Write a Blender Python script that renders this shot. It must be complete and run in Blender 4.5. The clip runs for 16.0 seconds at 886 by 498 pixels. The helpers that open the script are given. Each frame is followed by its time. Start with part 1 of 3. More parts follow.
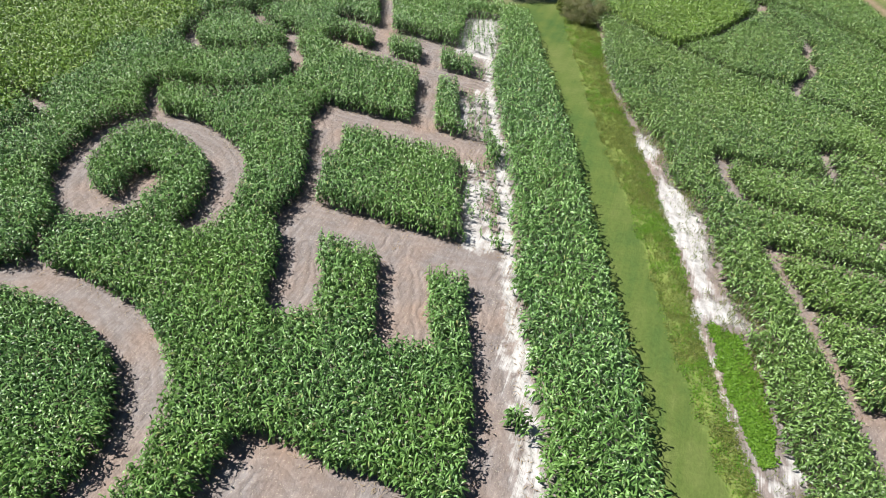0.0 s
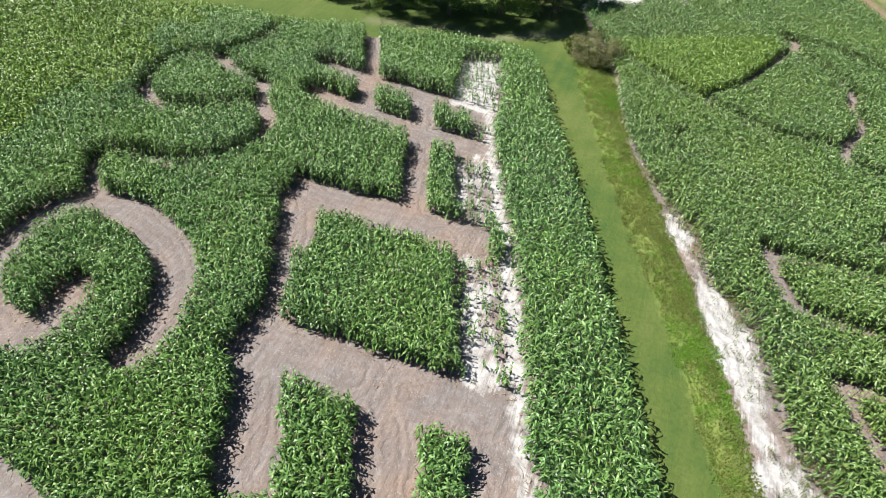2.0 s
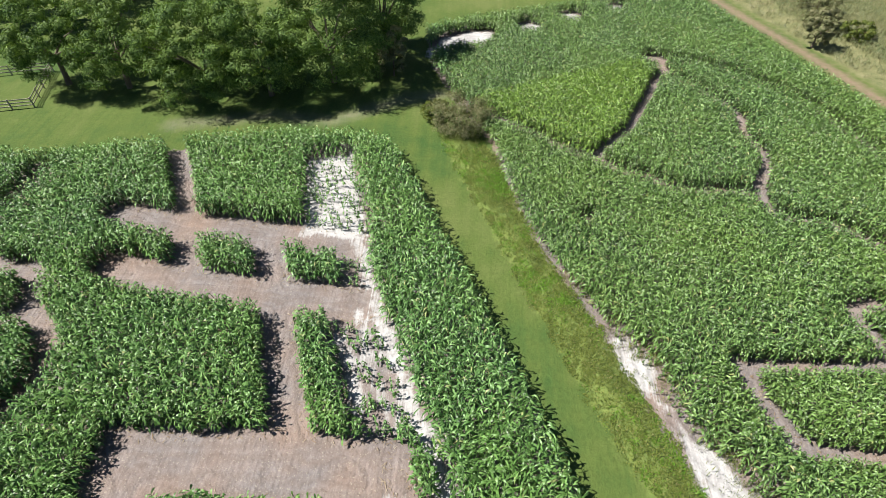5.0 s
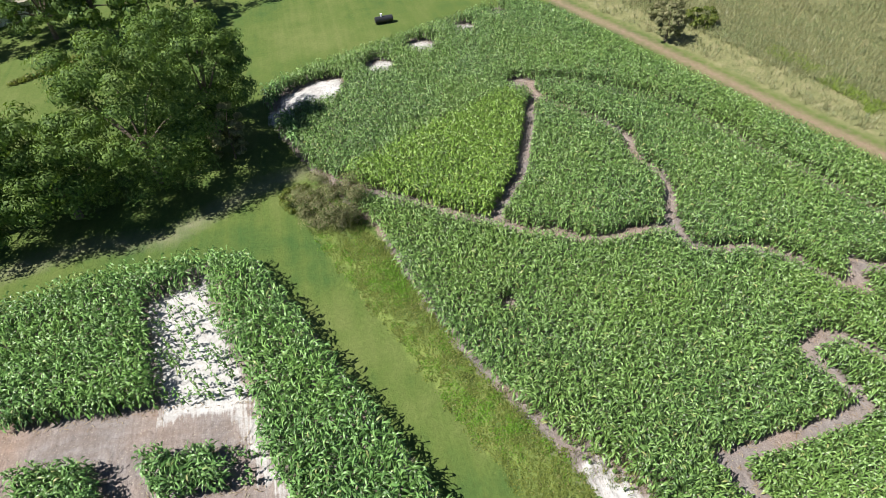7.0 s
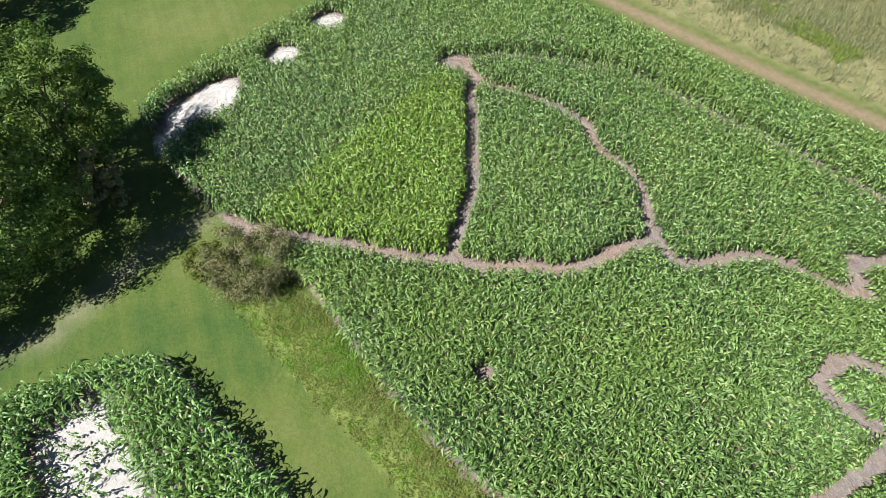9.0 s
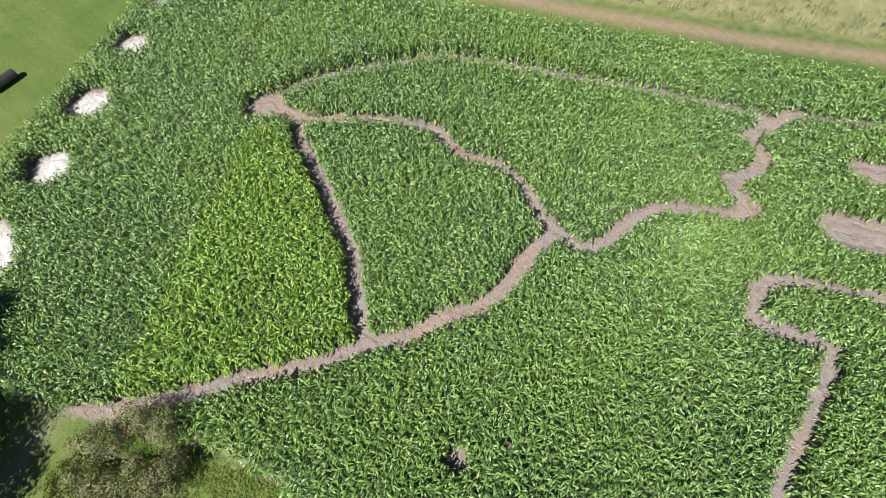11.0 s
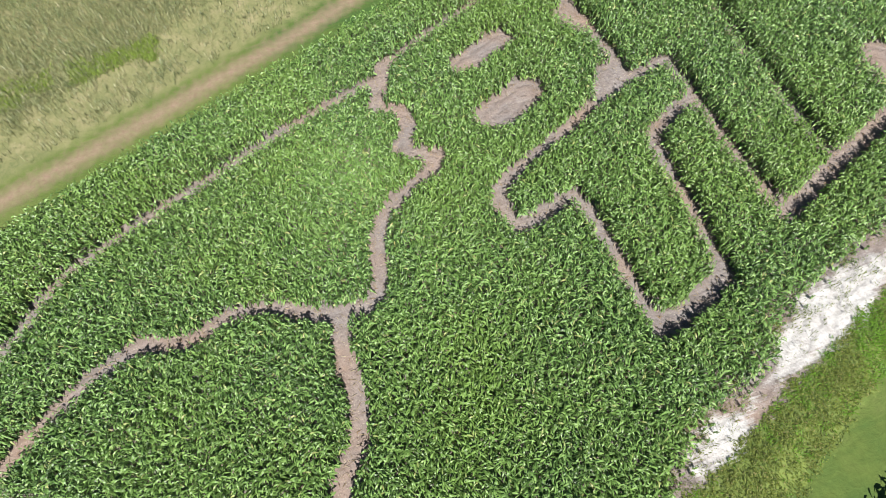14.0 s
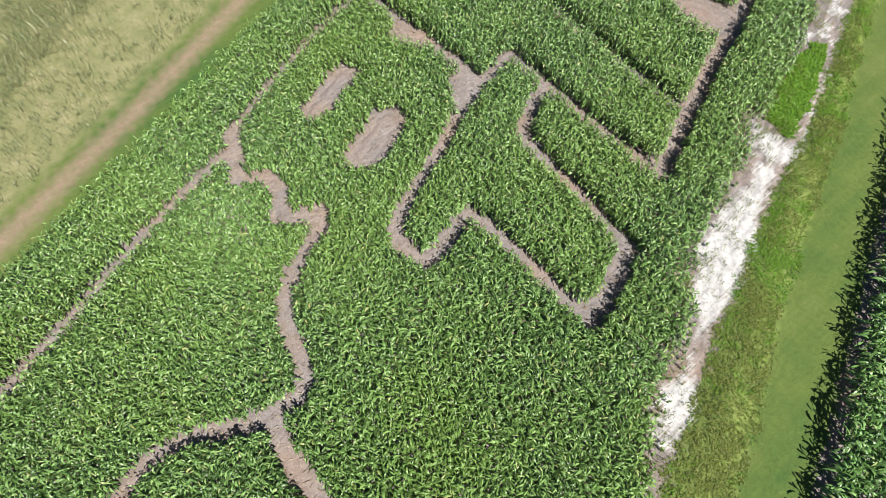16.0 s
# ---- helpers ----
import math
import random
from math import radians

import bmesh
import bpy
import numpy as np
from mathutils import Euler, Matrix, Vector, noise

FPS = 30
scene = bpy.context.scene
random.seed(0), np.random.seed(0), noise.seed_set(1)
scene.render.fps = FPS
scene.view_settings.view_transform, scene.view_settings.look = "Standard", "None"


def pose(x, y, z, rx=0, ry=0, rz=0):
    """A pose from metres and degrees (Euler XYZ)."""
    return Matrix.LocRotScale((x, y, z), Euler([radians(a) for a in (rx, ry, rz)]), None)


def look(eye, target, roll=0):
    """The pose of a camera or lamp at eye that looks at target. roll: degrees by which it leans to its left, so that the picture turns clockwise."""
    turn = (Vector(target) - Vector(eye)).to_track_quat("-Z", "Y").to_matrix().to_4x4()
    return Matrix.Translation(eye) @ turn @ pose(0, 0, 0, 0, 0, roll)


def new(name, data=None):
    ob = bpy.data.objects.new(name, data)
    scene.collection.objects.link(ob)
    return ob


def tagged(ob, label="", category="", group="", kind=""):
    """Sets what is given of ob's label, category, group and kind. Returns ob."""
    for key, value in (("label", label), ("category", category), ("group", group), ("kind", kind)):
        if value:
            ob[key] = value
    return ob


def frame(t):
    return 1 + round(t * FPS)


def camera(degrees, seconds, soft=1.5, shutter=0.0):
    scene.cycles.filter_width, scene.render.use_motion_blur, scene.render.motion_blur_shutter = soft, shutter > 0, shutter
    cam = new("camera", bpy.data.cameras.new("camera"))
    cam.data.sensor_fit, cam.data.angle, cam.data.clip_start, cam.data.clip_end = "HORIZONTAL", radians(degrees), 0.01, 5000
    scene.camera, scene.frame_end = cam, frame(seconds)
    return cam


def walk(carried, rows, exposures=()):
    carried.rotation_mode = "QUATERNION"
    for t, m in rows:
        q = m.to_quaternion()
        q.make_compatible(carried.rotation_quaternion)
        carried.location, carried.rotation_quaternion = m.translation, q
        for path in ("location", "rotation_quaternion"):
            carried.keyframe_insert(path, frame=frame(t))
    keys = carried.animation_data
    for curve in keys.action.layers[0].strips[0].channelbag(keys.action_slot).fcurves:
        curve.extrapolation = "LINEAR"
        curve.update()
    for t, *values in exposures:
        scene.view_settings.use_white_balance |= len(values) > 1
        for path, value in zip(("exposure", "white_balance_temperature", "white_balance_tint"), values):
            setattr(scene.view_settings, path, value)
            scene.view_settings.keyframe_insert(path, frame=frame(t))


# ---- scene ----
cam = camera(77.9, 16.0, soft=0.7)
METRES, EYE, TILT, LEAN, TURN = 74.24, 32.0, 0.0, 0.0, 21.1
ROWS = [
    (0.0, 0.0, 0.0, 0.0, 1.01, -45.42, -0.99),
    (0.5, -0.0006, 0.0433, 0.0006, 0.96, -45.47, -0.99),
    (1.0, -0.0008, 0.0864, 0.0012, 0.92, -45.52, -0.99),
    (1.5, -0.0007, 0.1293, 0.0018, 0.87, -45.59, -1.02),
    (2.0, -0.0001, 0.1718, 0.0024, 0.49, -45.63, -0.99),
    (2.5, 0.0009, 0.2142, 0.003, -0.27, -45.7, -0.94),
    (3.0, 0.0025, 0.2566, 0.0033, -1.65, -45.74, -0.82),
    (3.5, 0.0052, 0.2992, 0.0036, -4.66, -45.77, -0.53),
    (4.0, 0.0091, 0.3419, 0.004, -9.45, -45.83, -0.1),
    (6.5, 0.0685, 0.5424, 0.0056, -31.27, -46.57, 1.32),
    (7.0, 0.0882, 0.5787, 0.0055, -36.09, -46.73, 1.5),
    (7.5, 0.111, 0.6128, 0.006, -38.85, -47.06, 1.51),
    (8.0, 0.1351, 0.6455, 0.0063, -40.11, -49.46, 1.4),
    (10.5, 0.2482, 0.7732, 0.0073, -63.99, -60.02, 2.07),
    (11.0, 0.2662, 0.7873, 0.0067, -72.41, -60.27, 2.38),
    (11.5, 0.2821, 0.7976, 0.0063, -80.43, -60.44, 2.57),
    (12.0, 0.2972, 0.805, 0.0063, -89.2, -60.75, 2.74),
    (12.5, 0.3116, 0.809, 0.0064, -99.08, -61.21, 2.93),
    (13.0, 0.3248, 0.8106, 0.0067, -109.91, -61.72, 3.01),
    (13.5, 0.3365, 0.8101, 0.0065, -120.37, -62.23, 3.01),
    (14.0, 0.3471, 0.807, 0.0068, -130.07, -62.75, 2.91),
    (14.5, 0.3558, 0.8032, 0.0067, -138.68, -63.06, 2.68),
    (15.0, 0.3643, 0.7979, 0.0069, -144.81, -63.31, 2.3),
    (15.5, 0.3722, 0.7896, 0.0068, -148.21, -63.4, 1.97),
    (16.0, 0.3804, 0.7785, 0.0068, -150.55, -63.47, 1.61),
]
walk(cam, [(t, pose(0, 0, EYE, TILT, LEAN, TURN) @ pose(METRES * x, METRES * y, METRES * z, 90 + pitch, roll, yaw)) for t, x, y, z, yaw, pitch, roll in ROWS])

# ---- light ----
SUN_ELEVATION, SUN_FROM = 53.0, (-0.995, 0.0)
world = bpy.data.worlds.new("sky")
world.use_nodes = True
scene.world = world
wn = world.node_tree
sky = wn.nodes.new("ShaderNodeTexSky")
sky.sky_type, sky.sun_disc = "NISHITA", False
sky.air_density, sky.dust_density = 0.65, 0.0
sky.sun_elevation = radians(SUN_ELEVATION)
sky.sun_rotation = math.atan2(SUN_FROM[0], SUN_FROM[1])
wn.links.new(sky.outputs[0], wn.nodes["Background"].inputs[0])
wn.nodes["Background"].inputs[1].default_value = 0.05
sun = new("sun", bpy.data.lights.new("sun", "SUN"))
sun.data.energy, sun.data.angle, sun.data.color = 5.0, radians(0.5), (1.0, 0.965, 0.91)
horizontal = math.cos(radians(SUN_ELEVATION)) / math.hypot(*SUN_FROM)
sun.matrix_world = look((SUN_FROM[0] * horizontal * 200, SUN_FROM[1] * horizontal * 200, math.sin(radians(SUN_ELEVATION)) * 200), (0, 0, 0))
scene.view_settings.exposure = 0.92

# ---- numbers ----
rng = np.random.default_rng(7)


def value_noise(p, size, seed=0):
    """Smooth noise of about -1 to 1 at 2D points, with cells of that size."""
    g = np.random.default_rng(1000 + seed).uniform(-1, 1, (64, 64))
    q = p / size
    i = np.floor(q).astype(int)
    f = q - i
    f = f * f * (3 - 2 * f)
    a, b = i[:, 0] % 64, i[:, 1] % 64
    c, d = (a + 1) % 64, (b + 1) % 64
    return (g[a, b] * (1 - f[:, 0]) + g[c, b] * f[:, 0]) * (1 - f[:, 1]) + (g[a, d] * (1 - f[:, 0]) + g[c, d] * f[:, 0]) * f[:, 1]


def to_segments(p, pts):
    """Distance of 2D points to a polyline."""
    best = np.full(len(p), 1e9)
    for a, b in zip(pts[:-1], pts[1:]):
        a, b = np.array(a, float), np.array(b, float)
        ab = b - a
        k = np.clip(((p - a) @ ab) / (ab @ ab), 0, 1)
        best = np.minimum(best, np.hypot(*(p - a - k[:, None] * ab).T))
    return best


def to_bars(p, pts, width):
    """Signed distance to straight lanes with square ends."""
    best = np.full(len(p), 1e9)
    for a, b in zip(pts[:-1], pts[1:]):
        a, b = np.array(a, float), np.array(b, float)
        long = np.hypot(*(b - a))
        u = (b - a) / long
        along = (p - a) @ u
        across = np.abs((p - a) @ np.array([-u[1], u[0]]))
        best = np.minimum(best, np.maximum(across - width / 2, np.abs(along - long / 2) - long / 2))
    return best


def smooth_line(pts, steps=5):
    """Catmull-Rom through the corners of a bent lane."""
    if len(pts) < 3:
        return pts
    q = [pts[0], *pts, pts[-1]]
    out = []
    for k in range(1, len(q) - 2):
        p0, p1, p2, p3 = (np.array(v, float) for v in q[k - 1:k + 3])
        for s in range(steps):
            u = s / steps
            out.append(tuple(0.5 * (2 * p1 + (p2 - p0) * u + (2 * p0 - 5 * p1 + 4 * p2 - p3) * u * u + (3 * p1 - p0 - 3 * p2 + p3) * u ** 3)))
    return out + [tuple(pts[-1])]


def to_area(p, poly):
    """Signed distance to a closed outline, negative inside."""
    d = to_segments(p, [*poly, poly[0]])
    inside = np.zeros(len(p), bool)
    for (x0, y0), (x1, y1) in zip(poly, [*poly[1:], poly[0]]):
        if y0 != y1:
            inside ^= ((y0 > p[:, 1]) != (y1 > p[:, 1])) & (p[:, 0] < (x1 - x0) * (p[:, 1] - y0) / (y1 - y0) + x0)
    return np.where(inside, -d, d)


def between(p, left, right):
    """Signed distance across a long strip between two lines that run up the y axis, negative inside."""
    lx = np.interp(p[:, 1], [v[1] for v in left], [v[0] for v in left])
    rx = np.interp(p[:, 1], [v[1] for v in right], [v[0] for v in right])
    low = max(left[0][1], right[0][1])
    high = min(left[-1][1], right[-1][1])
    return np.maximum(np.maximum(lx - p[:, 0], p[:, 0] - rx) * 0.92, np.maximum(low - p[:, 1], p[:, 1] - high))


# ---- the plan, in metres ----
GRASS_LEFT = [(18.5, -12.0), (7.6, 15.0), (4.2, 23.9), (0.5, 33.1), (-6.2, 50.3), (-17.0, 75.0), (-19.5, 81.0)]
GRASS_RIGHT = [(22.5, -12.0), (11.4, 17.0), (6.9, 28.0), (3.2, 38.3), (-2.0, 50.2), (-10.5, 72.0), (-13.5, 81.0)]
VERGE_RIGHT = [(25.0, -12.0), (12.7, 18.1), (10.1, 25.0), (8.9, 28.5), (5.6, 39.6), (0.3, 53.4), (-3.6, 62.2), (-6.8, 74.0), (-10.5, 81.0)]
SAND_RIGHT = [(28.0, -12.0), (15.6, 17.0), (12.8, 24.5), (10.9, 31.0), (8.6, 38.5), (6.7, 43.4), (4.0, 47.8), (0.7, 54.6), (-2.8, 60.8), (-6.0, 72.0)]
CORN_SAND_LEFT = [(-1.0, -12.0), (-2.7, 11.6), (-4.5, 17.5), (-6.0, 22.0), (-8.1, 26.9), (-10.6, 31.5), (-13.3, 38.0), (-16.2, 44.1), (-19.4, 54.0), (-23.0, 62.5), (-25.2, 71.8)]
CORN_SAND_RIGHT = [(11.0, -12.0), (1.1, 13.9), (-1.9, 21.7), (-6.2, 31.6), (-13.6, 51.0), (-17.6, 62.0), (-20.8, 73.4)]

LEFT_FIELD = [(-97, 67), (-68, 69.0), (-62.5, 71.0), (-51, 71.6), (-38.1, 74.1), (-29.6, 76.1), (-21.3, 75.8), (-17, 74.5), (-6.2, 50.3), (0.5, 33.1), (4.2, 23.9), (7.6, 15.0), (14.5, -4.0), (-29, -7), (-97, 46)]
BANK_SAND = [(-15.0, 96.3), (-13.1, 100.0), (-9.4, 101.8), (-6.4, 101.8), (-6.4, 99.6), (-7.8, 97.0), (-10.1, 96.4), (-11.4, 96.6), (-13.1, 94.2), (-14.9, 93.9)]
RIGHT_FIELD = [(-11.2, 84.8), (-7.0, 76.0), (-6.0, 71.0), (-4.4, 64.8), (-2.6, 60.2), (0.2, 55.2), (3.4, 48.6), (7.0, 41.8), (9.6, 35.4), (11.7, 29.8), (13.3, 24.6), (15.4, 18.0), (18.6, 10.5), (26, 11), (50, 37), (44.4, 53.2), (39.2, 66), (34.6, 79), (29.5, 91.5), (23.0, 109), (19.5, 115), (14.0, 113.2), (3.6, 108.9), (-6.0, 105.4), (-10.6, 103.6), (-15.2, 99.5), (-14.0, 92.0)]
YELLOW_BLOCK = [(-9.5, 83.2), (-3.4, 78.6), (2.4, 74.2), (6.9, 79.3), (10.3, 86.1), (11.2, 90.2), (10.6, 92.6)]

# wide lanes of the big letters: width, corners
LANES = [
    (4.1, [(-31.2, 42.8), (-13.6, 42.8)]),
    (3.2, [(-13.8, 42.8), (-12.3, 42.9)]),
    (3.4, [(-29.6, 43.6), (-26.6, 35.6)]),
    (1.5, [(-27.3, 36.5), (-24.2, 29.8)]),
    (4.2, [(-25.6, 28.1), (-15, 28.1), (-5.5, 28.4)]),
    (3.5, [(-23.4, 28.1), (-18.7, 18.5)]),
    (3.7, [(-14.2, 28.0), (-10.2, 19.1)]),
    (3.4, [(-7.0, 28.0), (-4.4, 22.0), (-2.4, 16.5), (-0.4, 10.5), (3, 1)]),
    (5.0, [(-16.6, 7.6), (-8, 7.6), (-2, 7.6)]),
    (3.4, [(-14.8, 7.6), (-12.6, 2.5)]),
]
ROUND_LANES = [
    (2.9, [(-42.5, 12.4), (-38, 13.9), (-33, 13.9), (-28.4, 12.9), (-25.2, 11), (-22.9, 8.2), (-22, 5.5), (-22.2, 2.5), (-24, -1), (-28, -4)]),
    (3.1, [(-31.0, 23.6), (-31.2, 26.9), (-33.7, 31.0), (-37.5, 33.5), (-42.1, 34.8), (-46.2, 34.3), (-48.0, 31.5), (-47.4, 27.2), (-45.0, 23.4), (-41.9, 21.9), (-38.6, 22.3), (-38.3, 24.3), (-39.2, 26.5)]),
]
CROSS_LANES = [
    (1.8, [(-40.4, 78.2), (-37.0, 71.1), (-34.2, 65.3), (-30.5, 55.6)]),
    (3.1, [(-39.5, 64.0), (-34.7, 62.9), (-28.8, 62.5), (-18.7, 61.2)]),
    (3.2, [(-37.3, 57.8), (-32.7, 56.8), (-26.6, 56.0), (-17.2, 55.2)]),
    (2.3, [(-26.2, 62.3), (-24.5, 57.8), (-22.8, 53.1), (-19.9, 44.6)]),
]
# narrow footpaths cut through the crop
TRAILS = [
    (1.15, [(-42.0, 20.5), (-40.6, 16.9), (-39.6, 14.6)]),
    (1.50, [(-46.0, 34.6), (-49.7, 39.6), (-47.0, 41.2), (-42.3, 41.7), (-39.0, 44.0), (-37.7, 47.2), (-38.4, 50.6), (-41.7, 53.9), (-43.5, 57.4), (-47.1, 57.6), (-52.8, 60.1), (-56.5, 57.5), (-55.4, 52.0), (-52.3, 49.2), (-47.7, 49.6), (-41.9, 53.7)]),
    (1.90, [(-52.8, 60.1), (-50.3, 64.6), (-49.8, 70.0)]),
    (1.05, [(-66, 32.0), (-61.5, 32.6), (-57.2, 31.4), (-56.4, 27.1), (-60, 24)]),
    (1.08, [(-11.6, 84.8), (-8.2, 81.5), (-3.4, 77.9), (-0.1, 75.2), (2.4, 73.7), (4.6, 71.9), (6.5, 71.2), (8.6, 69.8), (11.4, 69.1), (14.1, 69.4), (16.6, 68.8)]),
    (1.00, [(2.6, 73.8), (4.7, 76.4), (6.9, 79.0), (8.4, 82.0), (10.5, 86.1), (11.7, 89.1), (13.3, 90.2)]),
    (1.00, [(13.3, 90.2), (16.2, 86.7), (17.8, 83.8), (18.7, 81.1), (17.9, 78.4), (18.8, 75.4), (18.3, 72.8), (16.9, 70.2), (16.6, 68.8)]),
    (1.00, [(16.6, 68.8), (16.6, 66.6), (18.4, 65.7), (21.4, 64.9), (23.2, 63.3), (24.7, 60.2), (25.9, 59.2)]),
    (1.05, [(13.1, 94.0), (15.8, 93.4), (19.4, 91.2), (22.5, 88.5), (25.3, 85.8), (28.0, 80.0), (31.7, 70.5), (33.6, 65.4), (34.6, 61.8)]),
    (0.90, [(36.0, 60.3), (38.0, 56.0), (39.5, 52.5), (41.6, 46.5), (41.8, 44.1)]),
]
SHARP_TRAILS = [
    (1.15, [(25.9, 59.2), (26.9, 61.0), (27.5, 61.6), (29.2, 60.3), (31.0, 60.6), (31.9, 62.4), (33.6, 61.4), (36.2, 60.3)]),
    (1.20, [(13.3, 90.2), (12.9, 93.9)]),
    (0.95, [(42.5, 44.1), (38.3, 43.9), (33.3, 43.5), (30.0, 43.2), (27.5, 43.4)]),
    (0.90, [(28.4, 39.5), (27.4, 43.5), (26.1, 46.8), (24.2, 50.6), (22.8, 54.2)]),
    (1.05, [(22.8, 54.2), (21.7, 56.1), (19.9, 56.5), (18.1, 55.9), (18.8, 53.7), (19.4, 51.7)]),
    (0.90, [(19.4, 51.5), (16.9, 51.1), (12.8, 51.0), (8.9, 51.0)]),
    (1.15, [(8.9, 51.0), (9.4, 48.7), (10.7, 45.3)]),
    (0.92, [(10.7, 45.3), (13.1, 45.0), (17.3, 44.7), (22.0, 44.3), (23.3, 42.0), (24.1, 39.6)]),
    (0.92, [(28.4, 39.5), (24.2, 39.5), (18.2, 39.5), (13.1, 39.4)]),
    (1.05, [(13.1, 39.4), (15.0, 34.8), (17.6, 28.0), (18.4, 25), (20.4, 20), (22, 15.5)]),
    (0.75, [(32, 33.1), (29.0, 33.3), (23.5, 33.5), (15.8, 33.7)]),
    (4.00, [(20.3, 24.4), (22.2, 24.6)]),
    (2.40, [(33.8, 54.3), (35.2, 51.0)]),
    (2.90, [(27.9, 54.0), (29.2, 51.1)]),
    (1.90, [(36.0, 44.8), (34.0, 43.9)]),
    (2.20, [(28.6, 44.2), (27.4, 45.0)]),
]
VINES = [(9.6, 29.6), (11.5, 29.5), (12.9, 25.2), (13.7, 20.6), (12.9, 19.6), (11.8, 22.9), (10.3, 26.3)]
WORN = [(-41.0, 78.6), (-31.2, 80.8), (-24.1, 80.0), (-17.2, 84.2), (-12.0, 85.8)]
CLEARINGS = [(-1.9, 102.6, 1.7), (4.0, 106.0, 1.8), (10.4, 109.2, 1.5), (16.0, 112.0, 1.2), (0.7, 65.2, 0.6), (12.4, 94.0, 1.4)]
# bare sandy gaps between the thin rows: ends, half width
SAND_ROWS = [((-9.3, 30.6), (-13.2, 41.0), 0.55), ((-8.0, 30.8), (-11.7, 40.6), 0.22), ((-14.0, 45.8), (-17.3, 54.8), 0.40), ((-15.8, 46.4), (-18.4, 53.0), 0.10), ((-3.6, 22.0), (1.5, 9.0), 0.15)]
TRACK = [(22, 122), (29.4, 102.8), (33.4, 92), (37.2, 81), (42.6, 66.6), (47.8, 54.7), (56, 36), (68, 8)]

ALL_CUTS = [(w, p) for w, p in CROSS_LANES + SHARP_TRAILS] + [(w, smooth_line(p)) for w, p in ROUND_LANES + TRAILS]


def cut_distance(p):
    """Signed distance to the nearest lane or clearing, negative on bare soil."""
    d = np.full(len(p), 50.0)
    for w, pts in ALL_CUTS:
        d = np.minimum(d, to_segments(p, pts) - w / 2)
    for w, pts in LANES:
        d = np.minimum(d, to_bars(p, pts, w) + 0.25 * value_noise(p, 1.5, 61))
    for x, y, r in CLEARINGS:
        d = np.minimum(d, np.hypot(p[:, 0] - x, p[:, 1] - y) - r)
    return np.minimum(d, to_area(p, BANK_SAND))


def sand_distance(p):
    """Signed distance to the white sand, negative on it."""
    d = between(p, VERGE_RIGHT, SAND_RIGHT) + 0.25 + 0.9 * value_noise(p, 3.0, 3) + 0.5 * value_noise(p, 1.2, 14) + 1.2 * np.clip((p[:, 1] - 52) / 6, 0, 1)
    d = np.maximum(d, 0.9 - to_area(p, VINES))
    d = np.minimum(d, to_segments(p, [(9.9, 26.6), (11.3, 22.7), (12.1, 20.6), (12.9, 18.6)]) - 0.02 + 0.3 * value_noise(p, 0.8, 15))
    line = [(5.5, 2.0), (1.2, 13.2), (-2.0, 20.7), (-4.1, 25.0), (-6.6, 31.6), (-8.7, 37.5), (-11.3, 44.5), (-13.9, 50.0), (-15.9, 54.5), (-18.5, 62.0)]
    d = np.minimum(d, to_segments(p, line) - 0.48 + 0.4 * value_noise(p, 1.3, 4))
    wide = to_area(p, [(-24.9, 73.2), (-21.0, 74.2), (-20.4, 71.5), (-19.5, 68.0), (-18.3, 64.6), (-17.8, 62.2), (-23.2, 62.6), (-24.4, 68.4)]) + 0.3 * value_noise(p, 1.0, 5)
    d = np.minimum(d, wide)
    for a, b, half in SAND_ROWS:
        d = np.minimum(d, to_segments(p, [a, b]) - half + 0.45 * value_noise(p, 1.1, 6))
    d = np.minimum(d, to_area(p, BANK_SAND) + 0.25 + 0.6 * value_noise(p, 1.6, 9))
    for x, y, r in CLEARINGS[:4]:
        d = np.minimum(d, np.hypot(p[:, 0] - x, p[:, 1] - y) - r + 0.35 * value_noise(p, 0.9, 9))
    return d

# ---- materials ----


def material(name):
    m = bpy.data.materials.new(name)
    m.use_nodes = True
    return m, m.node_tree.nodes, m.node_tree.links, m.node_tree.nodes["Principled BSDF"]


def ramp(n, stops):
    r = n.new("ShaderNodeValToRGB")
    while len(r.color_ramp.elements) < len(stops):
        r.color_ramp.elements.new(0.5)
    for e, (at, c) in zip(r.color_ramp.elements, stops):
        e.position, e.color = at, (*c, 1)
    return r


def noise_node(n, l, scale, detail=4.0, rough=0.6, coord=None):
    t = n.new("ShaderNodeTexNoise")
    t.inputs["Scale"].default_value, t.inputs["Detail"].default_value, t.inputs["Roughness"].default_value = scale, detail, rough
    if coord is not None:
        l.new(coord, t.inputs["Vector"])
    return t.outputs["Fac"]


def maths(n, l, op, a, b=0.0, clamp=False):
    m = n.new("ShaderNodeMath")
    m.operation, m.use_clamp = op, clamp
    for k, v in enumerate((a, b)):
        if isinstance(v, (int, float)):
            m.inputs[k].default_value = v
        else:
            l.new(v, m.inputs[k])
    return m.outputs[0]


def mix(n, l, fac, a, b, blend="MIX"):
    m = n.new("ShaderNodeMix")
    m.data_type, m.blend_type = "RGBA", blend
    for k, v in ((0, fac), (6, a), (7, b)):
        if isinstance(v, (int, float)):
            m.inputs[k].default_value = v
        elif isinstance(v, tuple):
            m.inputs[k].default_value = (*v, 1)
        else:
            l.new(v, m.inputs[k])
    return m.outputs[2]


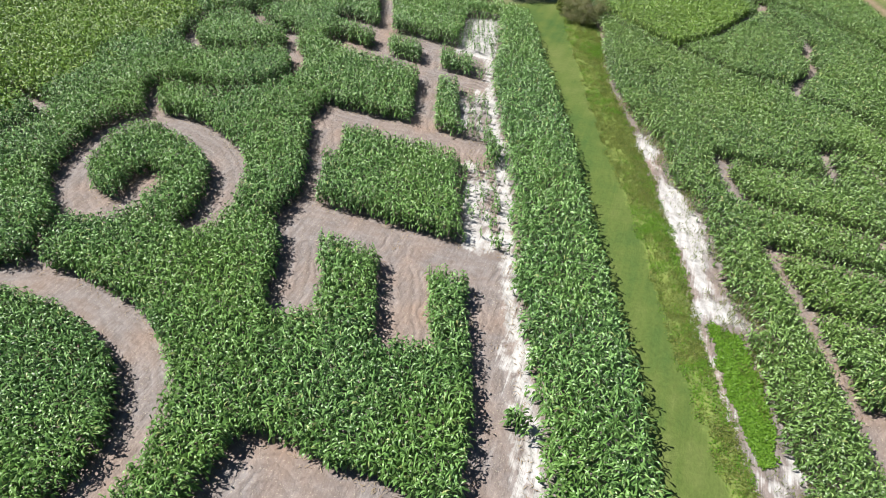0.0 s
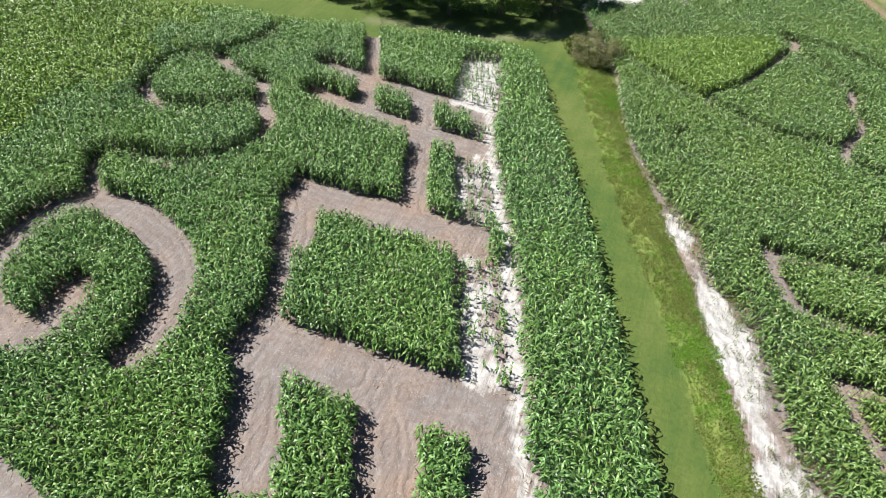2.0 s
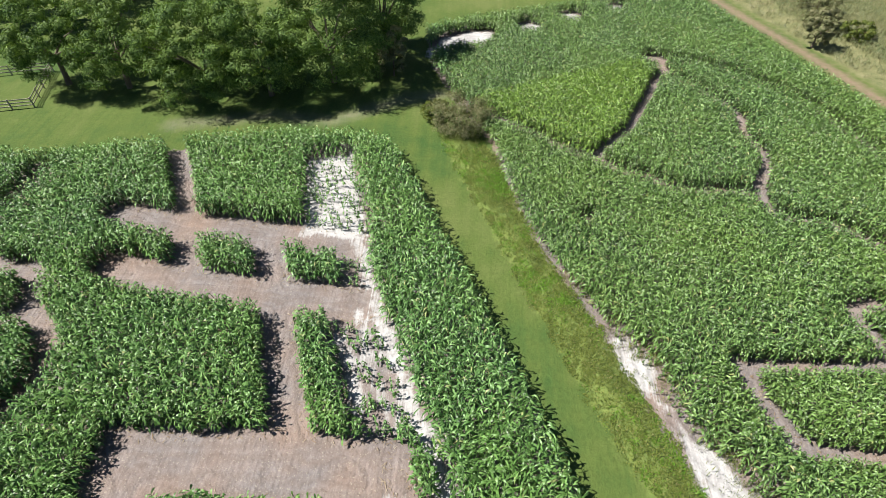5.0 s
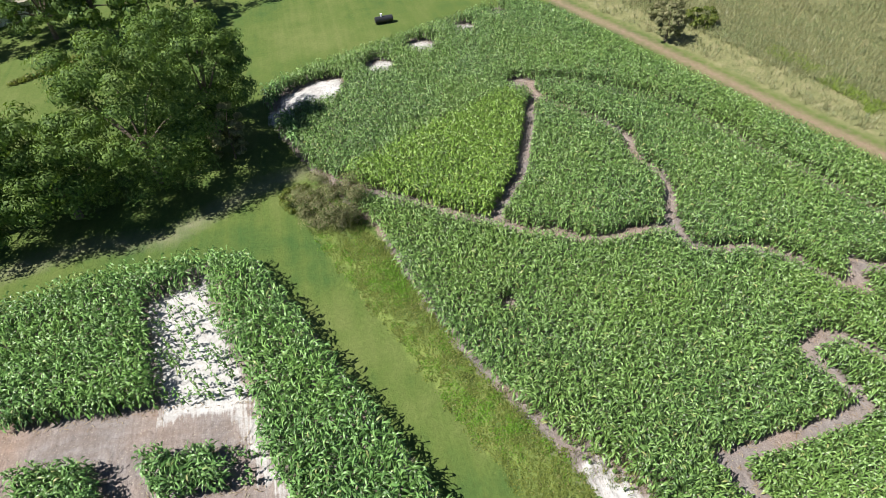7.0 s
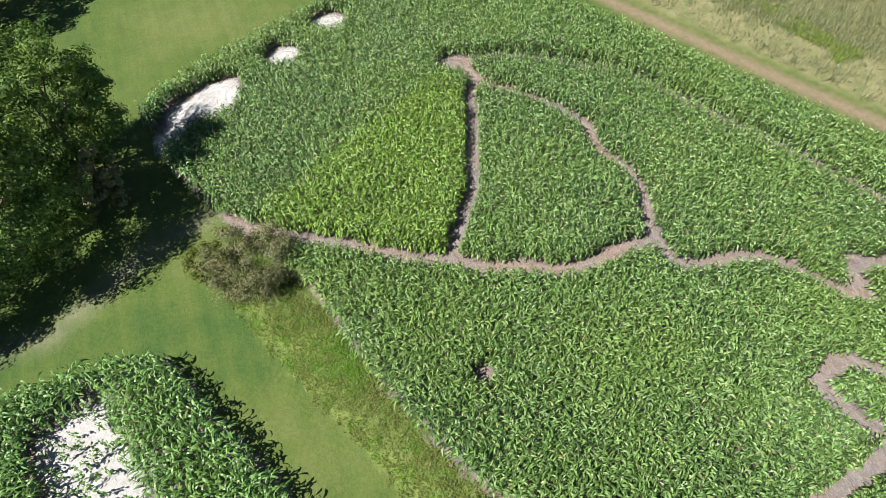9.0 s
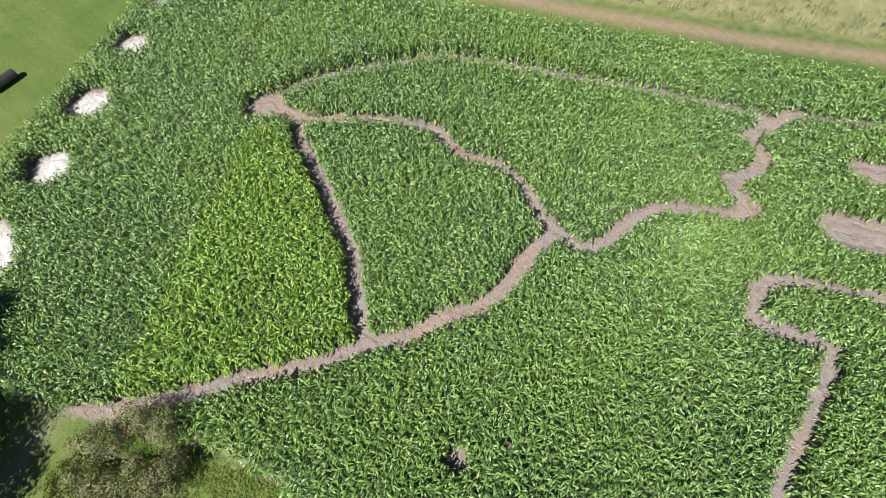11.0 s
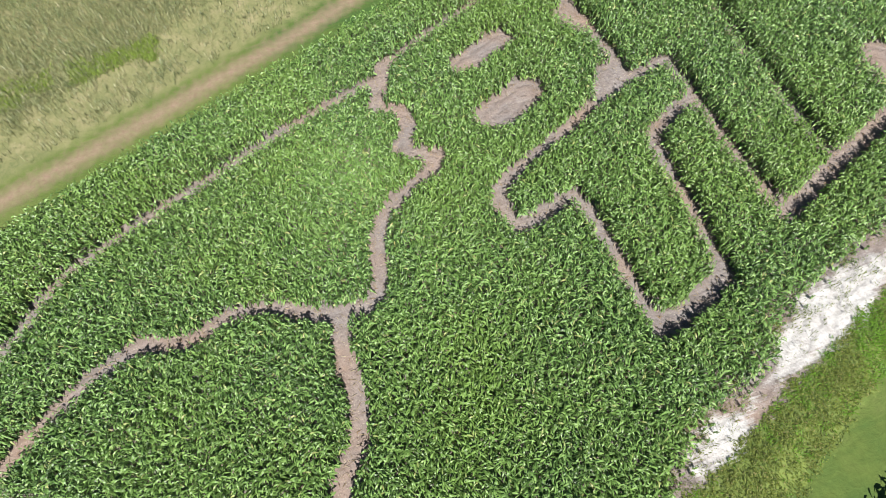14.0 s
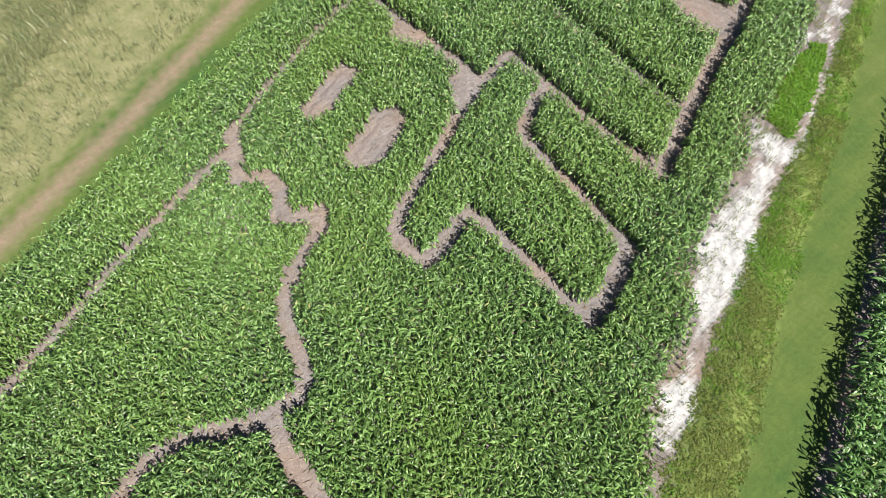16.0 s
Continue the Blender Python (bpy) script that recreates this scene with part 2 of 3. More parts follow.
def leaf_material(name, stops, patch, translucent=0.10, rough=0.42, patch_size=0.09, shine=0.38):
    """Leaves: each blade a random tone, with broad patches of another tint."""
    m, n, l, b = material(name)
    geo = n.new("ShaderNodeNewGeometry")
    tone = ramp(n, stops)
    l.new(geo.outputs["Random Per Island"], tone.inputs[0])
    co = n.new("ShaderNodeTexCoord").outputs["Object"]
    big = noise_node(n, l, patch_size, 3, 0.6, co)
    fac = maths(n, l, "MULTIPLY", maths(n, l, "SUBTRACT", big, 0.42, True), 2.2, True)
    col = mix(n, l, fac, tone.outputs[0], patch)
    col = mix(n, l, 0.35, col, mix(n, l, 1.0, col, tone.outputs[0], "MULTIPLY"))
    l.new(col, b.inputs["Base Color"])
    b.inputs["Roughness"].default_value = rough
    b.inputs["Specular IOR Level"].default_value = shine
    tr = n.new("ShaderNodeBsdfTranslucent")
    l.new(mix(n, l, 1.0, col, (1.0, 1.0, 0.45), "MULTIPLY"), tr.inputs[0])
    ms = n.new("ShaderNodeMixShader")
    ms.inputs[0].default_value = translucent
    l.new(b.outputs[0], ms.inputs[1])
    l.new(tr.outputs[0], ms.inputs[2])
    l.new(ms.outputs[0], n["Material Output"].inputs[0])
    return m


# corn ramps are widened so blade colour carries some sunlit and shaded contrast
corn_green = leaf_material("corn_leaf", [(0.0, (0.042, 0.090, 0.024)), (0.5, (0.132, 0.272, 0.072)), (0.96, (0.265, 0.425, 0.155)), (1.0, (0.37, 0.38, 0.17))], (0.190, 0.330, 0.060), translucent=0.10, shine=0.45)
corn_right = leaf_material("corn_leaf_young", [(0.0, (0.042, 0.082, 0.022)), (0.5, (0.136, 0.250, 0.064)), (0.96, (0.262, 0.392, 0.134)), (1.0, (0.37, 0.36, 0.16))], (0.190, 0.300, 0.058), translucent=0.08, shine=0.38)
corn_yellow = leaf_material("corn_leaf_pale", [(0.0, (0.070, 0.128, 0.024)), (0.5, (0.178, 0.300, 0.050)), (0.96, (0.280, 0.422, 0.082)), (1.0, (0.37, 0.38, 0.14))], (0.208, 0.340, 0.050), translucent=0.12, shine=0.4)
weed_green = leaf_material("weed_leaf", [(0.0, (0.075, 0.105, 0.028)), (0.4, (0.170, 0.225, 0.052)), (0.9, (0.265, 0.310, 0.080)), (1.0, (0.36, 0.32, 0.17))], (0.225, 0.265, 0.068), translucent=0.4, patch_size=0.9, shine=0.15)
brush_green = leaf_material("brush_leaf", [(0.0, (0.170, 0.240, 0.055)), (1.0, (0.300, 0.390, 0.090))], (0.255, 0.340, 0.080), translucent=0.35, shine=0.15)
bright_green = leaf_material("vine_leaf", [(0.0, (0.110, 0.230, 0.028)), (1.0, (0.215, 0.375, 0.050))], (0.175, 0.330, 0.040), translucent=0.4, shine=0.15)
cane_green = leaf_material("cane_leaf", [(0.0, (0.130, 0.170, 0.072)), (0.5, (0.220, 0.255, 0.112)), (1.0, (0.345, 0.325, 0.180))], (0.275, 0.265, 0.135), patch_size=0.12)
tree_green = leaf_material("tree_leaf", [(0.0, (0.058, 0.115, 0.028)), (0.6, (0.130, 0.225, 0.055)), (1.0, (0.235, 0.340, 0.090))], (0.240, 0.330, 0.075), translucent=0.25, rough=0.6, patch_size=0.25, shine=0.2)
bush_green = leaf_material("bush_leaf", [(0.0, (0.150, 0.175, 0.080)), (0.6, (0.265, 0.285, 0.140)), (1.0, (0.360, 0.330, 0.215))], (0.320, 0.295, 0.180), 0.3, rough=0.75, patch_size=0.5, shine=0.1)
stalk_green = leaf_material("corn_stalk", [(0.0, (0.050, 0.086, 0.022)), (1.0, (0.115, 0.130, 0.043))], (0.101, 0.108, 0.043), 0.05)


def ground_material():
    m, n, l, b = material("ground_cover")
    co = n.new("ShaderNodeTexCoord").outputs["Object"]

    def attr(name):
        a = n.new("ShaderNodeAttribute")
        a.attribute_name = name
        return a.outputs["Fac"]

    fine = noise_node(n, l, 3.2, 6, 0.7, co)
    mid = noise_node(n, l, 0.55, 5, 0.65, co)
    big = noise_node(n, l, 0.06, 4, 0.6, co)
    ragged = maths(n, l, "MULTIPLY", maths(n, l, "SUBTRACT", noise_node(n, l, 1.6, 5, 0.7, co), 0.5), 2.4)

    def mask(name, soft=0.5):
        """1 where the signed distance is negative, with a ragged rim."""
        d = maths(n, l, "ADD", attr(name), ragged)
        return maths(n, l, "ADD", maths(n, l, "DIVIDE", maths(n, l, "MULTIPLY", d, -1.0), soft), 0.5, True)

    turned = n.new("ShaderNodeMapping")
    turned.inputs["Rotation"].default_value = (0, 0, radians(-22.8))
    turned.inputs["Scale"].default_value = (1.3, 0.05, 1)
    l.new(co, turned.inputs["Vector"])
    streak = noise_node(n, l, 1.0, 4, 0.6, turned.outputs[0])
    lawn = ramp(n, [(0.37, (0.062, 0.125, 0.032)), (0.5, (0.115, 0.165, 0.040)), (0.62, (0.165, 0.200, 0.062))])
    l.new(maths(n, l, "ADD", maths(n, l, "ADD", maths(n, l, "MULTIPLY", big, 0.6), maths(n, l, "MULTIPLY", mid, 0.2)), maths(n, l, "MULTIPLY", streak, 0.2)), lawn.inputs[0])
    col = mix(n, l, 0.55, lawn.outputs[0], mix(n, l, 1.0, lawn.outputs[0], fine, "MULTIPLY"))
    meadow = ramp(n, [(0.34, (0.115, 0.135, 0.055)), (0.5, (0.185, 0.185, 0.085)), (0.66, (0.27, 0.24, 0.135))])
    l.new(maths(n, l, "ADD", maths(n, l, "MULTIPLY", mid, 0.6), maths(n, l, "MULTIPLY", fine, 0.4)), meadow.inputs[0])
    col = mix(n, l, mask("meadow", 1.5), col, meadow.outputs[0])
    verge = ramp(n, [(0.3, (0.100, 0.145, 0.038)), (0.6, (0.165, 0.210, 0.055))])
    l.new(mid, verge.inputs[0])
    col = mix(n, l, mask("verge", 0.5), col, verge.outputs[0])
    drawn = n.new("ShaderNodeMapping")
    drawn.inputs["Rotation"].default_value = (0, 0, radians(-22.8))
    drawn.inputs["Scale"].default_value = (4.5, 0.14, 1)
    l.new(co, drawn.inputs["Vector"])
    drag = noise_node(n, l, 1.0, 5, 0.7, drawn.outputs[0])
    grit = noise_node(n, l, 13.0, 3, 0.7, co)
    soil = ramp(n, [(0.36, (0.117, 0.099, 0.093)), (0.5, (0.193, 0.170, 0.163)), (0.64, (0.299, 0.275, 0.266))])
    l.new(maths(n, l, "ADD", maths(n, l, "ADD", maths(n, l, "MULTIPLY", mid, 0.25), maths(n, l, "MULTIPLY", drag, 0.3)), maths(n, l, "ADD", maths(n, l, "MULTIPLY", fine, 0.25), maths(n, l, "MULTIPLY", grit, 0.2))), soil.inputs[0])
    rust = maths(n, l, "MULTIPLY", maths(n, l, "SUBTRACT", noise_node(n, l, 0.16, 4, 0.6, co), 0.42, True), 3.5, True)
    soil_c = mix(n, l, maths(n, l, "MULTIPLY", rust, maths(n, l, "MULTIPLY", drag, 1.6)), soil.outputs[0], mix(n, l, 0.6, soil.outputs[0], (0.302, 0.187, 0.119)))
    # wheel ruts along the lanes
    rut = maths(n, l, "SINE", maths(n, l, "ADD", maths(n, l, "MULTIPLY", attr("lane"), 8.0), maths(n, l, "MULTIPLY", mid, 14.0)))
    rut = maths(n, l, "MULTIPLY", maths(n, l, "ADD", rut, 1.0), 0.16)
    soil_c = mix(n, l, rut, soil_c, (0.158, 0.122, 0.101))
    straw = maths(n, l, "GREATER_THAN", noise_node(n, l, 9.0, 3, 0.6, co), 0.63)
    soil_c = mix(n, l, maths(n, l, "MULTIPLY", straw, 0.5), soil_c, (0.396, 0.353, 0.274))
    worn = maths(n, l, "MULTIPLY", mask("worn", 2.4), maths(n, l, "ADD", mid, 0.1, True))
    col = mix(n, l, worn, col, (0.235, 0.215, 0.155))
    field_mask = mask("field", 0.4)
    col = mix(n, l, field_mask, col, soil_c)
    red = ramp(n, [(0.3, (0.190, 0.128, 0.092)), (0.7, (0.305, 0.222, 0.165))])
    l.new(fine, red.inputs[0])
    col = mix(n, l, mask("track", 1.8), col, red.outputs[0])
    sand = ramp(n, [(0.32, (0.259, 0.241, 0.227)), (0.5, (0.410, 0.396, 0.382)), (0.68, (0.540, 0.533, 0.522))])
    l.new(maths(n, l, "ADD", maths(n, l, "MULTIPLY", mid, 0.5), maths(n, l, "MULTIPLY", fine, 0.5)), sand.inputs[0])
    sand_d = maths(n, l, "ADD", maths(n, l, "ADD", attr("sand"), ragged), maths(n, l, "MULTIPLY", maths(n, l, "SUBTRACT", drag, 0.5), 2.4))
    sand_f = maths(n, l, "ADD", maths(n, l, "DIVIDE", maths(n, l, "MULTIPLY", sand_d, -1.0), 0.5), 0.5, True)
    col = mix(n, l, sand_f, col, sand.outputs[0])
    l.new(col, b.inputs["Base Color"])
    b.inputs["Roughness"].default_value = 0.95
    b.inputs["Specular IOR Level"].default_value = 0.15
    bump = n.new("ShaderNodeBump")
    bump.inputs["Strength"].default_value, bump.inputs["Distance"].default_value = 0.7, 0.12
    l.new(maths(n, l, "ADD", fine, maths(n, l, "MULTIPLY", maths(n, l, "MULTIPLY", rut, field_mask), 2.0)), bump.inputs["Height"])
    l.new(bump.outputs[0], b.inputs["Normal"])
    return m


ground_mat = ground_material()


def plain(name, colour, rough=0.7, metal=0.0, spread=0.25, scale=6.0):
    m, n, l, b = material(name)
    co = n.new("ShaderNodeTexCoord").outputs["Object"]
    f = noise_node(n, l, scale, 6, 0.65, co)
    dark, light = tuple(c * (1 - spread) for c in colour), tuple(min(1, c * (1 + spread)) for c in colour)
    r = ramp(n, [(0.3, dark), (0.7, light)])
    l.new(f, r.inputs[0])
    l.new(r.outputs[0], b.inputs["Base Color"])
    b.inputs["Roughness"].default_value, b.inputs["Metallic"].default_value = rough, metal
    bump = n.new("ShaderNodeBump")
    bump.inputs["Strength"].default_value, bump.inputs["Distance"].default_value = 0.4, 0.02
    l.new(f, bump.inputs["Height"])
    l.new(bump.outputs[0], b.inputs["Normal"])
    return m


bark = plain("bark", (0.13, 0.10, 0.075), 0.9)
grey_wood = plain("weathered_wood", (0.33, 0.29, 0.24), 0.85)
black_plastic = plain("black_plastic", (0.025, 0.026, 0.03), 0.4)
dark_metal = plain("dark_metal", (0.06, 0.06, 0.06), 0.5, 0.6)
white_paint = plain("white_paint", (0.72, 0.73, 0.75), 0.6, 0, 0.1)

# ---- building helpers ----


def mesh_object(name, verts, tris, mat, parent=None, quads=None, smooth=False):
    """One mesh object from arrays of corners and faces."""
    me = bpy.data.meshes.new(name)
    verts = np.asarray(verts, np.float32)
    tris = np.asarray(tris if tris is not None else np.zeros((0, 3)), np.int32).reshape(-1, 3)
    quads = np.asarray(quads if quads is not None else np.zeros((0, 4)), np.int32).reshape(-1, 4)
    me.vertices.add(len(verts))
    me.vertices.foreach_set("co", verts.ravel())
    me.loops.add(tris.size + quads.size)
    me.loops.foreach_set("vertex_index", np.concatenate([tris.ravel(), quads.ravel()]))
    me.polygons.add(len(tris) + len(quads))
    me.polygons.foreach_set("loop_start", np.concatenate([np.arange(len(tris)) * 3, tris.size + np.arange(len(quads)) * 4]).astype(np.int32))
    me.update(calc_edges=True)
    if smooth:
        me.polygons.foreach_set("use_smooth", np.ones(len(me.polygons), bool))
    me.materials.append(mat)
    ob = new(name, me)
    ob.parent = parent
    return ob


def part(name, bm, mat, parent, label=""):
    me = bpy.data.meshes.new(name)
    bm.to_mesh(me)
    bm.free()
    me.materials.append(mat)
    ob = new(name, me)
    ob.parent = parent
    return tagged(ob, label)


def thing(name, x, y, z, label, category, turn=0, group=""):
    ob = new(name)
    ob.matrix_basis = pose(x, y, z, 0, 0, turn)
    return tagged(ob, label, category, group)


def box(bm, x, y, z, sx, sy, sz, bevel=0.01, rot=None):
    m = Matrix.Translation((x, y, z)) @ (rot or Matrix.Identity(4)) @ Matrix.Diagonal((sx, sy, sz, 1))
    made = bmesh.ops.create_cube(bm, size=1, matrix=m)
    if bevel:
        edges = {e for v in made["verts"] for e in v.link_edges}
        bmesh.ops.bevel(bm, geom=list(edges), offset=bevel, segments=1, affect="EDGES")
    return bm


def tube(bm, a, b, r0, r1=None, sides=7):
    a, b = Vector(a), Vector(b)
    d = b - a
    m = Matrix.Translation((a + b) / 2) @ d.to_track_quat("Z", "Y").to_matrix().to_4x4()
    bmesh.ops.create_cone(bm, cap_ends=True, segments=sides, radius1=r0, radius2=r0 if r1 is None else r1, depth=d.length, matrix=m)
    return bm


# ---- ground ----
def stretched(low, high, step, far):
    inner = np.arange(low, high + step / 2, step)
    outer = np.array([2, 6, 14, 30, 60, 120, 240, 480, 900, far], float)
    return np.concatenate([low - outer[::-1], inner, high + outer])


def relief(p):
    """Height of the ground: soft swells, rutted lanes, a bank along the verge."""
    z = 0.05 * value_noise(p, 9, 21) + 0.03 * value_noise(p, 1.1, 22)
    bank = np.clip(-between(p, GRASS_RIGHT, VERGE_RIGHT), 0, 1.2)
    return np.where(np.abs(p).max(axis=1) < 140, z, 0) + 0.22 * bank


GX, GY = stretched(-100, 70, 0.45, 1500), stretched(-14, 126, 0.45, 1500)
gp = np.stack(np.meshgrid(GX, GY), -1).reshape(-1, 2)
left_d, right_d = to_area(gp, LEFT_FIELD), to_area(gp, RIGHT_FIELD)
lane_d, sand_d = cut_distance(gp), sand_distance(gp)
field_d = np.minimum(left_d, right_d) - 0.1
field_d = np.minimum(field_d, np.maximum(between(gp, VERGE_RIGHT, [(x + 2.5, y) for x, y in SAND_RIGHT]), gp[:, 1] - 72))
verge_d = between(gp, GRASS_RIGHT, VERGE_RIGHT)
grass_d = between(gp, GRASS_LEFT, GRASS_RIGHT)
track_d = to_segments(gp, TRACK) - 0.6
track_x = np.interp(gp[:, 1], [v[1] for v in TRACK[::-1]], [v[0] for v in TRACK[::-1]])
meadow_d = np.where(gp[:, 1] > 122, 5.0, track_x + 2.0 - gp[:, 0])
gz = relief(gp)
nx, ny = len(GX), len(GY)
ii, jj = np.meshgrid(np.arange(nx - 1), np.arange(ny - 1))
gq = np.stack([jj * nx + ii, jj * nx + ii + 1, (jj + 1) * nx + ii + 1, (jj + 1) * nx + ii], -1).reshape(-1, 4)
layers = {"field": field_d, "sand": sand_d, "verge": verge_d, "track": track_d, "meadow": meadow_d, "lane": lane_d, "worn": to_segments(gp, WORN) - 0.5}


def ground_piece(name, faces, label, category):
    used, inv = np.unique(faces, return_inverse=True)
    ob = mesh_object(name, np.column_stack([gp[used], gz[used]]), None, ground_mat, quads=inv.reshape(-1, 4), smooth=True)
    for key, values in layers.items():
        a = ob.data.attributes.new(key, "FLOAT", "POINT")
        a.data.foreach_set("value", np.clip(values[used], -8, 8).astype(np.float32))
    return tagged(ob, label, category, kind="structure")


centre = lambda v: v[gq].mean(axis=1)
kind = np.zeros(len(gq), int)
kind[centre(field_d) < 0] = 1
kind[centre(grass_d) < 0] = 2
kind[centre(verge_d) < 0] = 3
kind[centre(track_d) < 0] = 4
kind[(centre(field_d) < 0) & (centre(lane_d) < 0)] = 5
kind[centre(sand_d) < -0.1] = 6
PIECES = [
    ("ground", "sunlit green lawn and meadow reaching out to the horizon", "ground"),
    ("field_soil", "pinkish grey soil under the standing corn crop", "soil"),
    ("mown_grass_lane", "straight lane of short mown green grass", "grass lane"),
    ("verge", "rough weedy bank along the mown grass lane", "verge"),
    ("dirt_track", "reddish bare dirt track along the field edge", "dirt track"),
    ("maze_path", "bare grey-pink soil paths cut through the corn", "path"),
    ("sand", "bright white dry sand with thin scattered growth", "sand"),
]
for k, (name, label, category) in enumerate(PIECES):
    ground_piece(name, gq[kind == k], label, category)


def height_at(p):
    return relief(p)


# ---- corn ----
def blades(root, azimuth, length, lift, droop, width, twist):
    """Arched leaf blades, narrow at the root, widest past the middle, with a hanging tip: verts (n*6, 3), tris (n*4, 3)."""
    n = len(root)
    out = np.stack([np.cos(azimuth), np.sin(azimuth), np.zeros(n)], 1)
    side = np.stack([-np.sin(azimuth), np.cos(azimuth), twist], 1)
    near = root + out * (length * 0.30)[:, None]
    near[:, 2] += lift * length * 0.8
    mid = root + out * (length * 0.66)[:, None]
    mid[:, 2] += (lift - 0.22 * droop) * length
    tip = root + out * (length * 0.98)[:, None]
    tip[:, 2] += (lift - droop) * length
    w = width[:, None] * side * 0.5
    v = np.stack([root, near + w * 0.85, near - w * 0.85, mid + w, mid - w, tip], 1).reshape(-1, 3)
    k = np.arange(n)[:, None] * 6
    t = np.concatenate([k + [0, 1, 2], k + [2, 1, 3], k + [2, 3, 4], k + [4, 3, 5]], 1).reshape(-1, 3)
    return v, t


def short_blades(root, azimuth, length, lift, droop, width, twist):
    """Blades of low growth, bent once: verts (n*4, 3), tris (n*2, 3)."""
    n = len(root)
    out = np.stack([np.cos(azimuth), np.sin(azimuth), np.zeros(n)], 1)
    side = np.stack([-np.sin(azimuth), np.cos(azimuth), twist], 1)
    mid = root + out * (length * 0.5)[:, None]
    mid[:, 2] += lift * length
    tip = root + out * length[:, None]
    tip[:, 2] += (lift - droop) * length
    w = width[:, None] * side * 0.5
    v = np.stack([root, mid + w, mid - w, tip], 1).reshape(-1, 3)
    k = np.arange(n)[:, None] * 4
    return v, np.concatenate([k + [0, 1, 2], k + [2, 1, 3]], 1).reshape(-1, 3)


def corn_arrays(p, h, leaves, size=1.0, rim=None, low=0.40):
    n = len(p)
    base = np.column_stack([p, height_at(p)])
    root = np.repeat(base, leaves, 0)
    hh = np.repeat(h, leaves)
    level = np.tile(np.linspace(low, 0.95, leaves), n) + rng.uniform(-0.05, 0.05, n * leaves)
    az = np.repeat(rng.uniform(0, 2 * np.pi, n), leaves) + np.tile(np.arange(leaves) * np.pi, n) + rng.normal(0, 0.55, n * leaves)
    root[:, 2] += hh * level
    m = n * leaves
    length = rng.uniform(0.55, 0.95, m) * size * (1.12 - 0.35 * np.maximum(level - 0.6, 0) / 0.4) * np.clip(hh / 1.3, 0.5, 1.1)
    lift = rng.uniform(0.16, 0.46, m) + 0.30 * np.maximum(level - 0.7, 0) / 0.3
    droop = rng.uniform(0.25, 0.95, m)
    if rim is not None:
        length *= np.repeat(np.clip(0.52 + 0.45 * rim, 0.44, 1.0), leaves)
    width = rng.uniform(0.096, 0.138, m) * size * (1 + 0.5 * np.clip((0.6 - level) / 0.25, 0, 1))
    return blades(root, az, length, lift, droop, width, rng.uniform(-1.1, 1.1, m))


def stalk_arrays(p, h):
    n = len(p)
    base = np.column_stack([p, height_at(p) - 0.03])
    ang = np.arange(3) * 2.094
    ring = np.stack([np.cos(ang), np.sin(ang), np.zeros(3)], 1) * 0.017
    low = base[:, None, :] + ring[None]
    top = low + np.stack([rng.normal(0, 0.06, n), rng.normal(0, 0.06, n), h * 0.95], 1)[:, None, :]
    v = np.concatenate([low, top], 1).reshape(-1, 3)
    k = np.arange(n)[:, None] * 6
    q = np.concatenate([k + [0, 1, 4, 3], k + [1, 2, 5, 4], k + [2, 0, 3, 5]], 1).reshape(-1, 4)
    return v, q


def spots(x0, x1, y0, y1, rows, along, jitter=0.10, slope=-0.42):
    """Planting spots in drilled rows that run with the fields' long side."""
    u = np.arange(x0 - 70, x1 + 70, rows)
    v = np.arange(y0, y1, along)
    a, b = np.meshgrid(u, v)
    a, b = a.ravel(), b.ravel()
    p = np.stack([a + slope * (b - y0), b], 1)
    p = p[(p[:, 0] > x0) & (p[:, 0] < x1)]
    return p + rng.normal(0, jitter, p.shape)


def scatter(x0, x1, y0, y1, count):
    return np.stack([rng.uniform(x0, x1, count), rng.uniform(y0, y1, count)], 1)


p = spots(-97, 20, -8, 80, 0.46, 0.29)
p = p[to_area(p, LEFT_FIELD) < 0]
q = spots(-18, 52, 8, 116, 0.37, 0.235)
q = q[to_area(q, RIGHT_FIELD) < 0]
p = np.concatenate([p, q])
cut = cut_distance(p)
keep = cut + rng.normal(0, 0.07, len(p)) > 0.12
p, cut = p[keep], cut[keep]
# thin growth on the poor white sand
sandy = between(p, CORN_SAND_LEFT, CORN_SAND_RIGHT)
grow = np.ones(len(p))
thin = np.min([to_segments(p, [a, b]) - half for a, b, half in SAND_ROWS], axis=0)
grow = np.where((sandy < 0.2) & (thin < 0.9), 0.45, grow)
grow = np.where((sandy < 0.2) & (thin >= 0.9), 0.55 + 0.45 * (value_noise(p, 2.2, 31) > -0.2), grow)
bald = to_area(p, [(-24.8, 73.4), (-20.5, 74.4), (-20.1, 71.8), (-19.1, 68.0), (-17.9, 64.6), (-17.2, 62.4), (-23.0, 62.8), (-24.2, 68.4)])
bald = np.minimum(bald, to_area(p, [(-20.7, 62.1), (-18.4, 62.2), (-16.5, 57.5), (-18.8, 57.0)]))
grow = np.where(bald < 0, 0.25, grow)
grow = np.where(sand_distance(p) < 0.1, np.where(p[:, 1] > 58, 0.24, 0.10), grow)
inland = p[:, 0] - np.interp(p[:, 1], [v[1] for v in SAND_RIGHT], [v[0] for v in SAND_RIGHT])
grow = np.where((p[:, 0] > -8) & (inland > -3) & (inland < 3.0) & (p[:, 1] < 57), np.minimum(grow, np.clip(0.48 + inland / 4.0 + 0.3 * value_noise(p, 1.8, 35), 0.04, 1)), grow)
beside = to_area(p, VINES)
